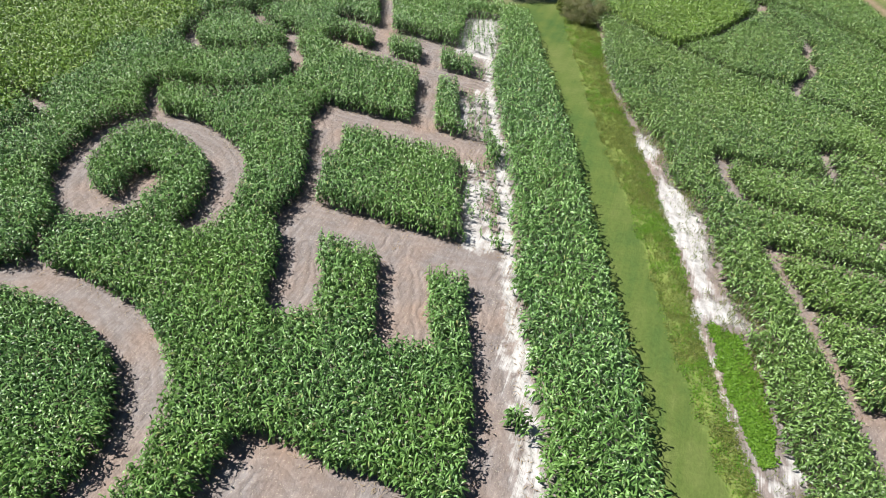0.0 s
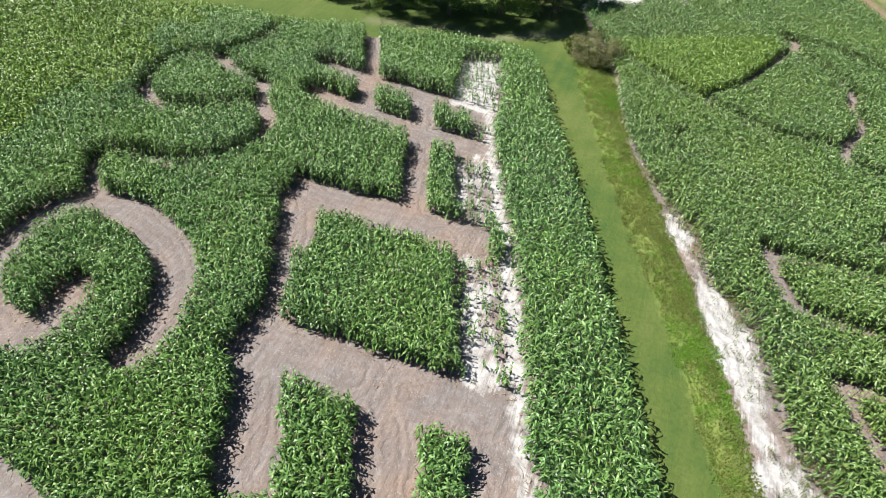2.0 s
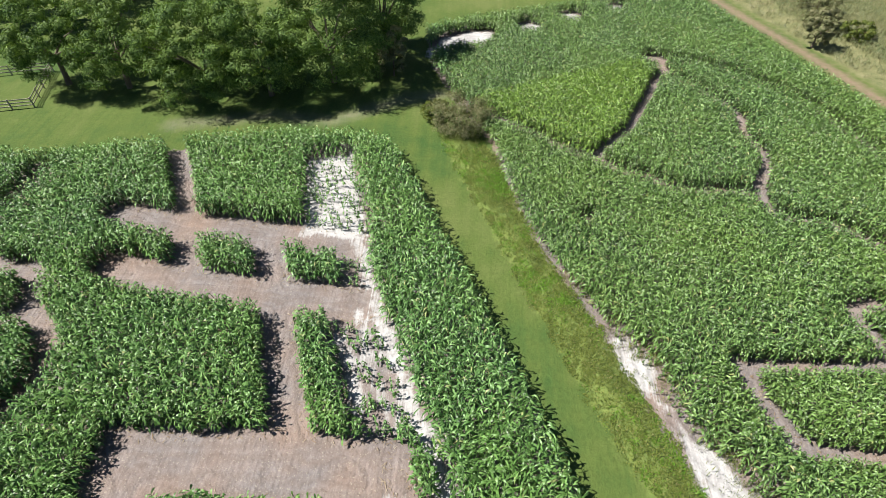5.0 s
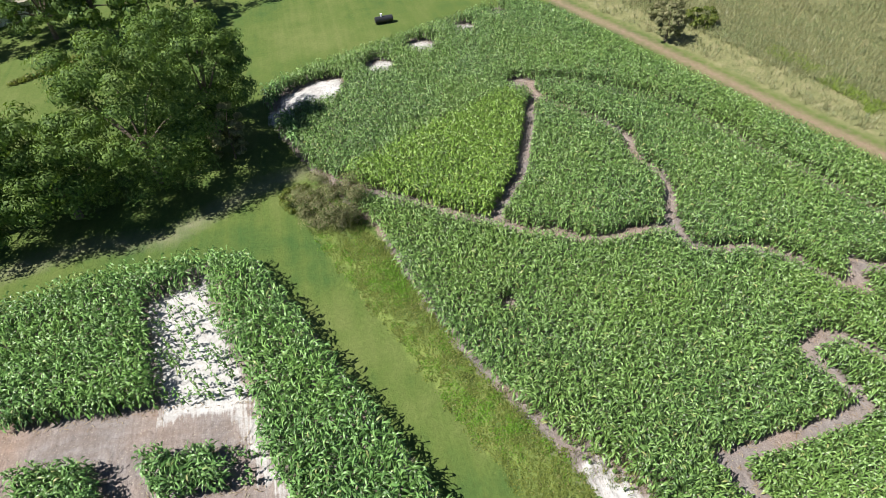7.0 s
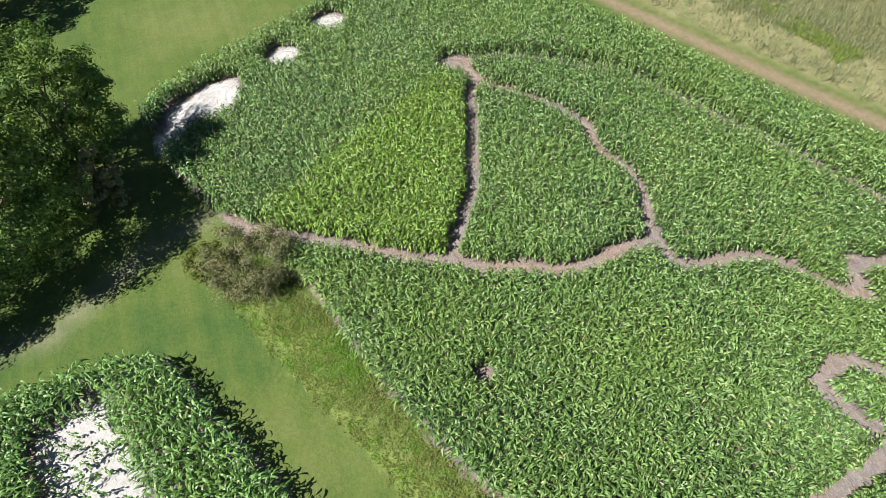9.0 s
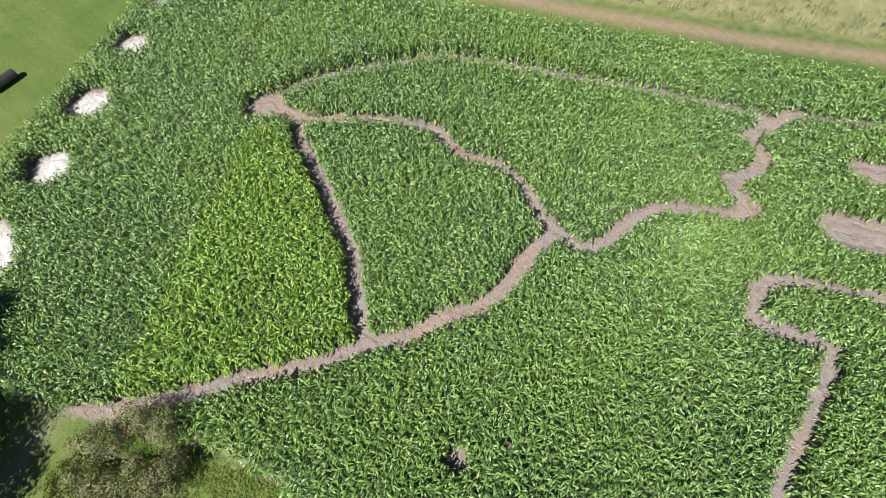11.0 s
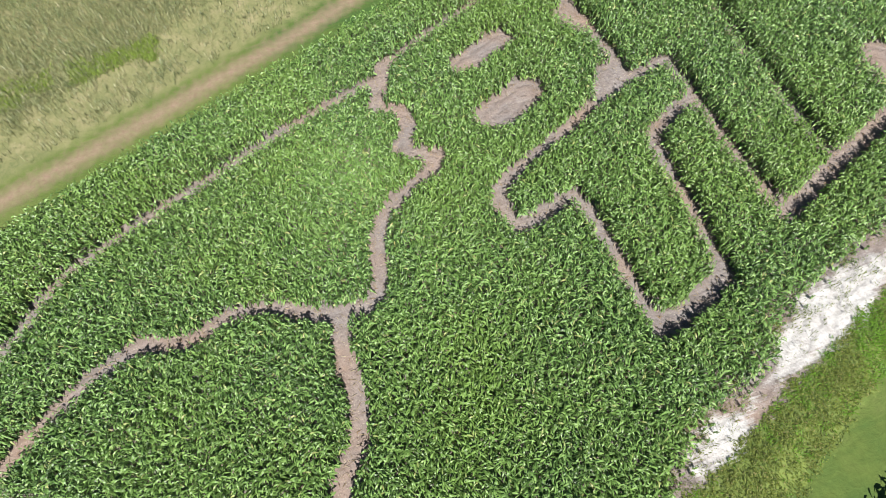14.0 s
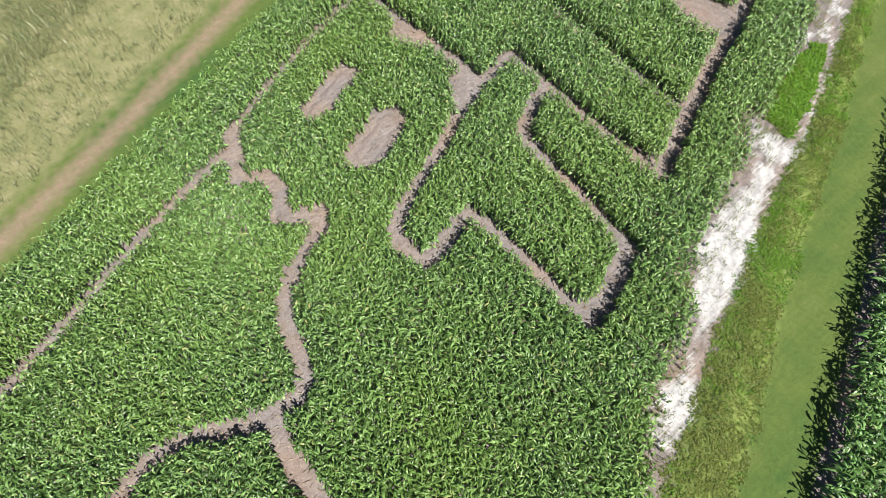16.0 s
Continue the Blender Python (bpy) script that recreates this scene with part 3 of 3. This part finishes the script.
grow = np.where((beside > 0.15) & (beside < 3.0) & (inland > -2.0) & (p[:, 1] > 20.5) & (p[:, 1] < 30), np.maximum(grow, 0.75), grow)
pick = rng.uniform(0, 1, len(p)) < grow
p, cut, grow, inland = p[pick], cut[pick], grow[pick], inland[pick]
rim_more = np.flatnonzero((cut < 1.0) & (grow > 0.9) & (p[:, 0] > -54))
rim_more = rim_more[rng.uniform(0, 1, len(rim_more)) < 0.35]
extra = p[rim_more] + rng.normal(0, 0.08, (len(rim_more), 2))
p, cut, grow, inland = np.concatenate([p, extra]), np.concatenate([cut, cut[rim_more]]), np.concatenate([grow, grow[rim_more]]), np.concatenate([inland, inland[rim_more]])
row = scatter(-3.4, 0.4, 13.5, 19.5, 500)
row = row[to_segments(row, [(-1.9, 17.6), (-0.7, 14.6)]) < 0.62]
p, cut, grow, inland = np.concatenate([p, row]), np.concatenate([cut, np.full(len(row), 0.2)]), np.concatenate([grow, np.full(len(row), 0.8)]), np.concatenate([inland, np.full(len(row), -30.0)])
h = 1.88 + 0.16 * value_noise(p, 4.0, 32) + 0.14 * value_noise(p, 14, 33) + rng.normal(0, 0.09, len(p))
h *= np.where(grow < 0.6, 0.62, 1.0)
h = np.where(p[:, 0] > 1.0 + np.interp(p[:, 1], [v[1] for v in GRASS_RIGHT], [v[0] for v in GRASS_RIGHT]), h * 0.76, h)
h *= np.where((p[:, 0] > -8) & (inland > -3) & (inland < 3.0) & (p[:, 1] < 57), np.clip(0.7 + 0.12 * inland, 0.4, 1), 1.0)
far = p[:, 0] < -60 + 4 * value_noise(p, 3.0, 36)
yellow = to_area(p, YELLOW_BLOCK) < 0
right_side = p[:, 0] > 1.0 + np.interp(p[:, 1], [v[1] for v in GRASS_RIGHT], [v[0] for v in GRASS_RIGHT])

# blocks of standing corn, told apart by the paths between them
CELL = 0.4
bx, by = np.arange(-98, 54, CELL), np.arange(-9, 117, CELL)
cells = np.stack(np.meshgrid(bx + CELL / 2, by + CELL / 2), -1).reshape(-1, 2)
free = ((np.minimum(to_area(cells, LEFT_FIELD), to_area(cells, RIGHT_FIELD)) < 0) & (cut_distance(cells) > 0)).reshape(len(by), len(bx))
label = np.zeros(free.shape, int)
blocks = 0
for j0 in range(free.shape[0]):
    for i0 in range(free.shape[1]):
        if free[j0, i0] and not label[j0, i0]:
            blocks += 1
            label[j0, i0] = blocks
            todo = [(j0, i0)]
            while todo:
                j, i = todo.pop()
                for a, b in ((j + 1, i), (j - 1, i), (j, i + 1), (j, i - 1)):
                    if 0 <= a < free.shape[0] and 0 <= b < free.shape[1] and free[a, b] and not label[a, b]:
                        label[a, b] = blocks
                        todo.append((a, b))
block = label[np.clip(((p[:, 1] + 9) / CELL).astype(int), 0, len(by) - 1), np.clip(((p[:, 0] + 98) / CELL).astype(int), 0, len(bx) - 1)]


def corn_stand(sel, name, mat, text, leaves=10, thin=1.0, size=1.0):
    idx = np.flatnonzero(sel)
    if thin < 1:
        idx = idx[rng.uniform(0, 1, len(idx)) < thin]
    if len(idx) < 3:
        return None
    edge = (cut[idx] < 1.3) | (grow[idx] < 0.9)
    v, t = corn_arrays(p[idx[~edge]], h[idx[~edge]], leaves, size, cut[idx[~edge]])
    rv, rt = corn_arrays(p[idx[edge]], h[idx[edge]], leaves + 1, size, np.where(grow[idx] < 0.6, -0.2, cut[idx])[edge], 0.24)
    ob = tagged(mesh_object(name, np.concatenate([v, rv]), np.concatenate([t, rt + len(v)]), mat), text, "corn", kind="stuff")
    rim = idx[(cut[idx] < 0.9) | (grow[idx] < 0.9)]
    if len(rim):
        sv, sq = stalk_arrays(p[rim], h[rim])
        mesh_object("stalks", sv, None, stalk_green, ob, quads=sq)
    return ob


sizes = {b: int((block == b).sum()) for b in np.unique(block)}
main = {b for b in sizes if sizes[b] > 6000}
for b in sorted(sizes):
    sel = block == b
    if b == 0 or sizes[b] < 10:
        continue
    text = "tall green corn standing between bare soil paths" if b in main else "island of tall green corn ringed by soil paths"
    name = "corn_stand" if b in main else "corn_island"
    corn_stand(sel & ~right_side & ~far, name, corn_green, text, 7, 1.0, 0.80)
    corn_stand(sel & right_side & ~yellow, name, corn_right, text, 7, 1.0, 0.67)
    # far corn wears the pale leaf colour in place of backlit sheen
    corn_stand(sel & far, "corn_stand", corn_yellow, "distant tall corn at the field's edge, backlit brightness painted as yellow-green", 7, 0.8, 1.0)
    corn_stand(sel & yellow & right_side, "corn_stand", corn_yellow, "paler yellow-green corn between two soil paths", 7, 1.0, 0.72)


# ---- low growth ----
def tufts(q, blades_each, tall, spread, width, name, mat, text, category, lean=0.5):
    """Tufts of grass or weed blades rooted at 2D points."""
    n = len(q) * blades_each
    root = np.repeat(np.column_stack([q, height_at(q) - 0.02]), blades_each, 0)
    root[:, :2] += rng.normal(0, spread, (n, 2))
    size = np.repeat(rng.uniform(0.6, 1.25, len(q)), blades_each) * tall * rng.uniform(0.6, 1.15, n)
    lift = rng.uniform(0.5, 1.0, n) / lean * 0.6
    v, t = short_blades(root, rng.uniform(0, 6.283, n), size * lean, lift / lean, rng.uniform(-0.2, 0.7, n), rng.uniform(0.6, 1.4, n) * width, rng.uniform(-0.4, 0.4, n))
    return tagged(mesh_object(name, v, t, mat), text, category, kind="stuff")


q = scatter(-16, 26, 8, 84, 160000)
vd = between(q, GRASS_RIGHT, VERGE_RIGHT)
q = q[(vd < 0.1 + 0.35 * value_noise(q, 1.5, 41)) & (rng.uniform(0, 1, len(q)) < 0.75 + 0.35 * value_noise(q, 2.0, 42))]
pale = 0.7 * value_noise(q, 3.5, 43) + 0.6 * value_noise(q, 0.7, 44) + rng.normal(0, 0.35, len(q)) > 0.35
tufts(q[~pale], 6, 0.24, 0.12, 0.05, "verge_weeds", weed_green, "olive and yellow-green weeds on a rough bank", "weeds", 0.9)
tufts(q[pale], 6, 0.26, 0.13, 0.055, "verge_weeds", bright_green, "bright green low weeds on a rough bank", "weeds", 0.9)
q = scatter(8, 16, 20, 32, 10000)
q = q[to_area(q, VINES) < 0.25 * value_noise(q, 0.8, 45)]
tufts(q, 6, 0.30, 0.14, 0.12, "ground_vines", bright_green, "bright green broad-leaved ground vines on the sand", "vines", 0.8)
q = scatter(-4, 26, -4, 62, 40000)
sd = q[:, 0] - np.interp(q[:, 1], [v[1] for v in SAND_RIGHT], [v[0] for v in SAND_RIGHT])
q = q[(sd > -2.2) & (sd < 2.2) & (rng.uniform(0, 1, len(q)) < np.clip(0.35 + 0.25 * sd + 0.35 * value_noise(q, 1.3, 46), 0.03, 0.9))]
tufts(q, 5, 0.45, 0.12, 0.035, "sand_grass", weed_green, "thin green grass scattered over white sand", "grass")

# fallen dry leaves along the lanes' edges
q = scatter(-58, 46, -6, 112, 230000)
cd = cut_distance(q)
q = q[(cd > -0.4) & (cd < 0.3) & (rng.uniform(0, 1, len(q)) < 0.6) & (np.minimum(to_area(q, LEFT_FIELD), to_area(q, RIGHT_FIELD)) < 0)]
straw_mat = leaf_material("dry_leaf", [(0.0, (0.22, 0.15, 0.09)), (0.5, (0.34, 0.28, 0.19)), (1.0, (0.45, 0.40, 0.31))], (0.36, 0.25, 0.15), 0.1, 0.8)
m = len(q)
v, t = short_blades(np.column_stack([q, height_at(q) + rng.uniform(0.01, 0.10, m)]), rng.uniform(0, 6.283, m), rng.uniform(0.2, 0.55, m), rng.uniform(0.0, 0.12, m), rng.uniform(0, 0.2, m), rng.uniform(0.025, 0.055, m), rng.uniform(-0.3, 0.3, m))
tagged(mesh_object("dry_leaves", v, t, straw_mat), "pale dry fallen corn leaves along the path edges", "leaf litter", kind="stuff")

# meadow and cane beyond the dirt track
q = scatter(26, 70, 52, 132, 30000)
off = q[:, 0] - np.interp(q[:, 1], [v[1] for v in TRACK[::-1]], [v[0] for v in TRACK[::-1]])
wild = value_noise(q, 6, 51) + 0.5 * value_noise(q, 2, 52)
low = (off > 2.2) & (off < 16) & (rng.uniform(0, 1, len(q)) < 0.45 + 0.4 * wild)
tufts(q[low], 6, 0.55, 0.2, 0.05, "meadow_grass", cane_green, "dry tan and olive meadow grass beside a dirt track", "grass")
cane = (off > 7.5 + 4 * np.clip((88 - q[:, 1]) / 20, 0, 2) + 1.5 * wild)
tufts(q[cane], 5, 0.85, 0.35, 0.06, "reed_field", cane_green, "tall tan-green reeds at the meadow's far side", "reeds", 0.75)
q = np.concatenate([scatter(43, 47.5, 78, 93, 1600)])
q = q[np.abs(q[:, 0] - 45.0 + 0.13 * (q[:, 1] - 86)) < 1.3 + 0.9 * value_noise(q, 2, 53)]
q = q[np.abs(q[:, 1] - 86.0) > 0.8]
tufts(q, 7, 0.5, 0.2, 0.09, "green_brush", brush_green, "bright green low brush among dry meadow grass", "brush", 0.7)


# ---- trees ----
def crown_arrays(radius, low, high, clumps, each, leaf, seed, gap=0.3):
    """Leaves on the outer shells of many uneven clumps."""
    r = np.random.default_rng(seed)
    d = r.normal(0, 1, (clumps, 3))
    d /= np.linalg.norm(d, axis=1)[:, None]
    flat = np.hypot(d[:, 0], d[:, 1]) + 1e-6
    d[:, :2] *= np.where(d[:, 2] < 0, np.maximum(flat, 0.82) / flat, 1.0)[:, None]
    reach = r.uniform(0.45, 1.0, clumps) ** 0.6
    mid, half = (low + high) / 2, (high - low) / 2
    c = np.stack([d[:, 0] * radius * reach, d[:, 1] * radius * reach, mid + d[:, 2] * half * reach], 1)
    cr = r.uniform(0.14, 0.30, clumps) * radius
    n = clumps * each
    e = r.normal(0, 1, (n, 3))
    e /= np.linalg.norm(e, axis=1)[:, None]
    e[:, 2] = np.where(e[:, 2] < -0.3, -e[:, 2] * 0.7, e[:, 2])
    at = np.repeat(c, each, 0) + e * np.repeat(cr, each)[:, None] * r.uniform(0.55, 1.12, n)[:, None] * np.array([1, 1, 0.75])
    u = np.cross(e, r.normal(0, 1, (n, 3)))
    u /= np.linalg.norm(u, axis=1)[:, None] + 1e-6
    w = np.cross(e + r.normal(0, 0.28, (n, 3)), u)
    w /= np.linalg.norm(w, axis=1)[:, None] + 1e-6
    size = (r.uniform(0.6, 1.3, n) * leaf)[:, None]
    v = np.stack([at - u * size, at + w * size * 0.45 + e * size * 0.15, at + u * size - e * size * 0.25, at - w * size * 0.45 + e * size * 0.15], 1).reshape(-1, 3)
    k = np.arange(n)[:, None] * 4
    return v, np.concatenate([k + [0, 1, 3], k + [1, 2, 3]], 1).reshape(-1, 3), c


def tree(name, x, y, radius, high, low, text, seed, mat=None, clumps=80, each=260, leaf=0.15, trunk=0.35, category="tree", group=""):
    top = thing(name, x, y, 0, text, category, group=group)
    v, t, c = crown_arrays(radius, low, high, clumps, each, leaf, seed)
    crown = mesh_object("crown", v, t, mat or tree_green, top)
    tagged(crown, "uneven leafy crown with gaps")
    bm = bmesh.new()
    fork = max(0.8, low + (high - low) * 0.25)
    tube(bm, (0, 0, -0.15), (0.12, 0.05, fork * 0.5), trunk, trunk * 0.8, 9)
    tube(bm, (0.12, 0.05, fork * 0.5 - 0.05), (0.05, 0.12, fork), trunk * 0.8, trunk * 0.62, 9)
    part("trunk", bm, bark, top, "rough grey-brown bark")
    r = random.Random(seed)
    for k in range(7):
        a = c[r.randrange(len(c))]
        bm = bmesh.new()
        elbow = (a[0] * 0.45, a[1] * 0.45, fork + (a[2] - fork) * 0.6)
        tube(bm, (0.05, 0.12, fork - 0.2), elbow, trunk * 0.4, trunk * 0.25, 6)
        tube(bm, elbow, tuple(a), trunk * 0.25, trunk * 0.07, 6)
        part("limb", bm, bark, top)
    return top


FAR = "dark green tree standing at the back of the lawn"
OAK = "broad dark green tree shading the lawn behind the corn"
tree("tree", -25.4, 88.0, 6.2, 14.2, 0.5, OAK, 1, clumps=135, each=310)
tree("tree", -20.4, 94.8, 5.0, 13.2, 0.5, "dark green tree close beside a larger one", 2, clumps=115, each=280)
tree("tree", -32.0, 84.9, 5.2, 11.4, 0.5, OAK, 7, clumps=90, each=300)
tree("tree", -38.8, 84.6, 5.8, 10.6, 0.6, OAK, 3, clumps=105, each=300)
tree("tree", -49.0, 86.0, 4.9, 11.0, 0.8, OAK, 4)
tree("tree", -56.6, 86.6, 4.6, 11.0, 1.2, OAK, 5)
tree("tree", -41.5, 123.5, 5.0, 10.5, 0.6, FAR, 6)
for k, (x, y, r, hi) in enumerate([(-53, 124, 6, 12), (-60, 111, 5.5, 11), (-35.5, 123, 5.0, 11), (-29.0, 122.5, 5, 11), (-67, 104, 5, 11), (-24, 130, 6, 13), (-76, 103, 5, 11), (-60, 121, 6, 13), (-85, 108, 6, 12)]):
    tree("tree", x, y, r, hi, 1.5, FAR, 20 + k, clumps=60, each=90, leaf=0.3, group="trees behind the lawn")
tree("cedar", -18.6, 89.6, 1.7, 6.0, 0.6, "small grey-green cedar in front of dark trees", 40, bush_green, 40, 90, 0.2, 0.12)
tree("bush", -10.4, 79.2, 3.3, 2.9, 0.1, "grey-green twiggy bush at the end of the verge", 41, bush_green, 80, 190, 0.08, 0.09, "bush")
tree("bush", -13.0, 80.6, 1.7, 1.7, 0.1, "yellow-green low bush beside a larger bush", 42, weed_green, 30, 200, 0.08, 0.06, "bush")
tree("small_tree", 33.1, 98.4, 1.7, 4.8, 0.5, "small grey-leaved leaning tree beside the dirt track", 43, bush_green, 45, 90, 0.17, 0.12)
tree("shrub", 36.2, 103.5, 2.4, 2.6, 0.1, "dark olive shrub at the meadow's edge", 44, bush_green, 35, 80, 0.16, 0.07, "shrub")
tree("shrub", 39.5, 101.0, 2.0, 2.2, 0.1, "dark olive shrub among tall dry grass", 45, weed_green, 30, 80, 0.16, 0.07, "shrub")
tree("shrub", 38.0, 109.0, 2.6, 2.8, 0.1, "dark olive shrub at the meadow's edge", 46, bush_green, 35, 80, 0.16, 0.07, "shrub")


# ---- things on the lawn ----
def hay_wagon(x, y, turn):
    w = thing("hay_wagon", x, y, 0, "long grey weathered wooden hay wagon on the lawn", "wagon", turn)
    for k in range(12):
        bm = box(bmesh.new(), -2.75 + k * 0.5, 0, 0.92, 0.485, 2.3, 0.05)
        part("deck_plank", bm, grey_wood, w)
    for sy in (-0.6, 0.6):
        part("beam", box(bmesh.new(), 0, sy, 0.80, 6.0, 0.12, 0.18), grey_wood, w)
    for sx in (-2.2, 2.2):
        part("axle", tube(bmesh.new(), (sx, -1.0, 0.38), (sx, 1.0, 0.38), 0.05), dark_metal, w)
        part("bolster", box(bmesh.new(), sx, 0, 0.56, 0.2, 1.3, 0.34), dark_metal, w)
        for sy in (-1.0, 1.0):
            wheel = new("wheel")
            wheel.parent = w
            wheel.location = (sx, sy, 0.38)
            bm = tube(bmesh.new(), (0, -0.1, 0), (0, 0.1, 0), 0.38, sides=18)
            bmesh.ops.bevel(bm, geom=[e for e in bm.edges if e.is_manifold and abs(e.calc_face_angle(0)) > 1], offset=0.04, segments=2, affect="EDGES")
            part("tyre", bm, black_plastic, wheel)
            part("rim", tube(bmesh.new(), (0, -0.115, 0), (0, 0.115, 0), 0.2, sides=14), white_paint, wheel)
    for sx in (-3.0, 3.0):
        for sy in (-1.05, 0, 1.05):
            part("end_post", box(bmesh.new(), sx, sy, 1.3, 0.08, 0.08, 0.75), grey_wood, w)
        for z in (1.25, 1.55):
            part("end_rail", box(bmesh.new(), sx + 0.06, 0, z, 0.03, 2.2, 0.13), grey_wood, w)
    part("drawbar", tube(bmesh.new(), (-2.4, 0, 0.5), (-4.4, 0, 0.3), 0.05), dark_metal, w)
    return w


hay_wagon(-77.4, 72.4, 20.5)


def pen_fence(corners):
    f = thing("pen_fence", corners[0][0], corners[0][1], 0, "dark wooden post-and-rail fence round a grass pen", "fence")
    ox, oy = corners[0]
    for (x0, y0), (x1, y1) in zip(corners, [*corners[1:], corners[0]]):
        length = math.hypot(x1 - x0, y1 - y0)
        count = max(2, round(length / 2.3))
        turn = Matrix.Rotation(math.atan2(y1 - y0, x1 - x0), 4, "Z")
        for k in range(count):
            u = k / count
            px, py = x0 + (x1 - x0) * u - ox, y0 + (y1 - y0) * u - oy
            part("post", box(bmesh.new(), px, py, 0.6, 0.12, 0.12, 1.25), grey_wood, f)
        for z in (0.35, 0.72, 1.08):
            part("rail", box(bmesh.new(), (x0 + x1) / 2 - ox, (y0 + y1) / 2 - oy, z, length, 0.045, 0.12, 0.008, turn), grey_wood, f)
    return f


pen_fence([(-66.7, 79.3), (-57.8, 81.5), (-60.2, 89.6), (-69.3, 87.5)])


def garden_swing(x, y, turn):
    g = thing("garden_swing", x, y, 0, "dark metal garden swing seat standing on the lawn", "swing", turn)
    for sx in (-0.9, 0.9):
        for sy in (-0.55, 0.55):
            part("leg", tube(bmesh.new(), (sx, sy, 0), (sx, 0, 1.7), 0.035), dark_metal, g)
    part("top_bar", tube(bmesh.new(), (-1.0, 0, 1.7), (1.0, 0, 1.7), 0.04), dark_metal, g)
    part("seat", box(bmesh.new(), 0, 0, 0.45, 1.4, 0.5, 0.06), dark_metal, g)
    part("backrest", box(bmesh.new(), 0, 0.28, 0.75, 1.4, 0.05, 0.55), dark_metal, g)
    for sx in (-0.65, 0.65):
        part("chain", tube(bmesh.new(), (sx, 0, 0.47), (sx, 0, 1.7), 0.012, sides=5), dark_metal, g)


garden_swing(-75.4, 89.6, 15)


def small_shed(x, y, turn):
    g = thing("small_shed", x, y, 0, "small white painted shed with a pale sloping roof", "shed", turn)
    part("wall", box(bmesh.new(), 0, 0, 0.95, 2.6, 2.0, 1.9), white_paint, g)
    part("roof", box(bmesh.new(), 0, 0, 2.08, 3.0, 2.5, 0.08, 0.01, Matrix.Rotation(0.15, 4, "X")), white_paint, g)
    part("door", box(bmesh.new(), 0.2, -1.015, 0.88, 0.8, 0.05, 1.7), grey_wood, g)


small_shed(-81.6, 89.0, 15)


def barrel_smoker(x, y, turn):
    g = thing("barrel_smoker", x, y, 0, "black horizontal barrel with a pale chimney on the lawn", "barrel", turn)
    bm = tube(bmesh.new(), (-1.2, 0, 0.55), (1.2, 0, 0.55), 0.42, sides=20)
    bmesh.ops.bevel(bm, geom=[e for e in bm.edges if e.calc_face_angle(0) > 1], offset=0.06, segments=2, affect="EDGES")
    part("drum", bm, black_plastic, g)
    for sx in (-0.8, 0.8):
        for sy in (-0.3, 0.3):
            part("leg", tube(bmesh.new(), (sx, sy * 1.2, -0.03), (sx, sy, 0.35), 0.035), dark_metal, g)
    part("chimney", tube(bmesh.new(), (-0.3, 0, 0.9), (-0.3, 0, 1.3), 0.12, 0.16), white_paint, g)
    part("handle", tube(bmesh.new(), (-0.5, -0.46, 0.6), (0.5, -0.46, 0.6), 0.02), dark_metal, g)


barrel_smoker(0.9, 114.4, 4)


def leaning_post(x, y):
    g = thing("leaning_post", x, y, 0, "thin leaning wooden post standing on the lawn", "post")
    part("pole", tube(bmesh.new(), (0, 0, -0.1), (-0.7, 0.3, 1.9), 0.06, 0.04), bark, g)
    part("brace", tube(bmesh.new(), (0.3, 0, -0.05), (-0.35, 0.15, 0.95), 0.03), bark, g)


leaning_post(-38.8, 97.6)
crate = thing("crate", -37.0, 97.0, 0, "dark low wooden crate lying on the lawn", "crate", 20)
for k in range(4):
    part("slat", box(bmesh.new(), 0, -0.3 + k * 0.2, 0.3, 1.0, 0.17, 0.03), bark, crate)
for sy in (-0.38, 0.38):
    part("side", box(bmesh.new(), 0, sy, 0.14, 1.0, 0.03, 0.29), bark, crate)
for sx in (-0.49, 0.49):
    part("end", box(bmesh.new(), sx, 0, 0.14, 0.03, 0.72, 0.29), bark, crate)


def farmhouse(x, y, turn):
    g = thing("farmhouse", x, y, 0, "pale grey farmhouse half hidden behind trees", "house", turn)
    part("wall", box(bmesh.new(), 0, 0, 1.4, 11, 7, 2.8), white_paint, g)
    bm = bmesh.new()
    a = [bm.verts.new(c) for c in ((-6, -4, 2.75), (6, -4, 2.75), (6, 4, 2.75), (-6, 4, 2.75), (-6, 0, 4.9), (6, 0, 4.9))]
    for f in ((0, 1, 5, 4), (2, 3, 4, 5), (1, 2, 5), (3, 0, 4), (3, 2, 1, 0)):
        bm.faces.new([a[i] for i in f])
    part("roof", bm, grey_wood, g)
    for k in (-3.6, -1.4, 3.4):
        win = part("window", box(bmesh.new(), k, -3.52, 1.5, 1.1, 0.08, 1.2), white_paint, g)
        part("pane", box(bmesh.new(), k, -3.57, 1.5, 0.95, 0.02, 1.05, 0), black_plastic, win)
    part("door", box(bmesh.new(), 1.2, -3.53, 1.05, 0.95, 0.08, 2.05), grey_wood, g)


farmhouse(-49.5, 133.5, 12)
hedge = scatter(-46, -34, 112, 119, 5000)
hedge = hedge[np.abs(to_segments(hedge, [(-46, 111.0), (-41.8, 113.4), (-37.5, 116.6)])) < 0.35]
tufts(hedge, 8, 0.5, 0.15, 0.09, "low_hedge", weed_green, "low clipped hedge across the lawn behind trees", "hedge", 0.6)
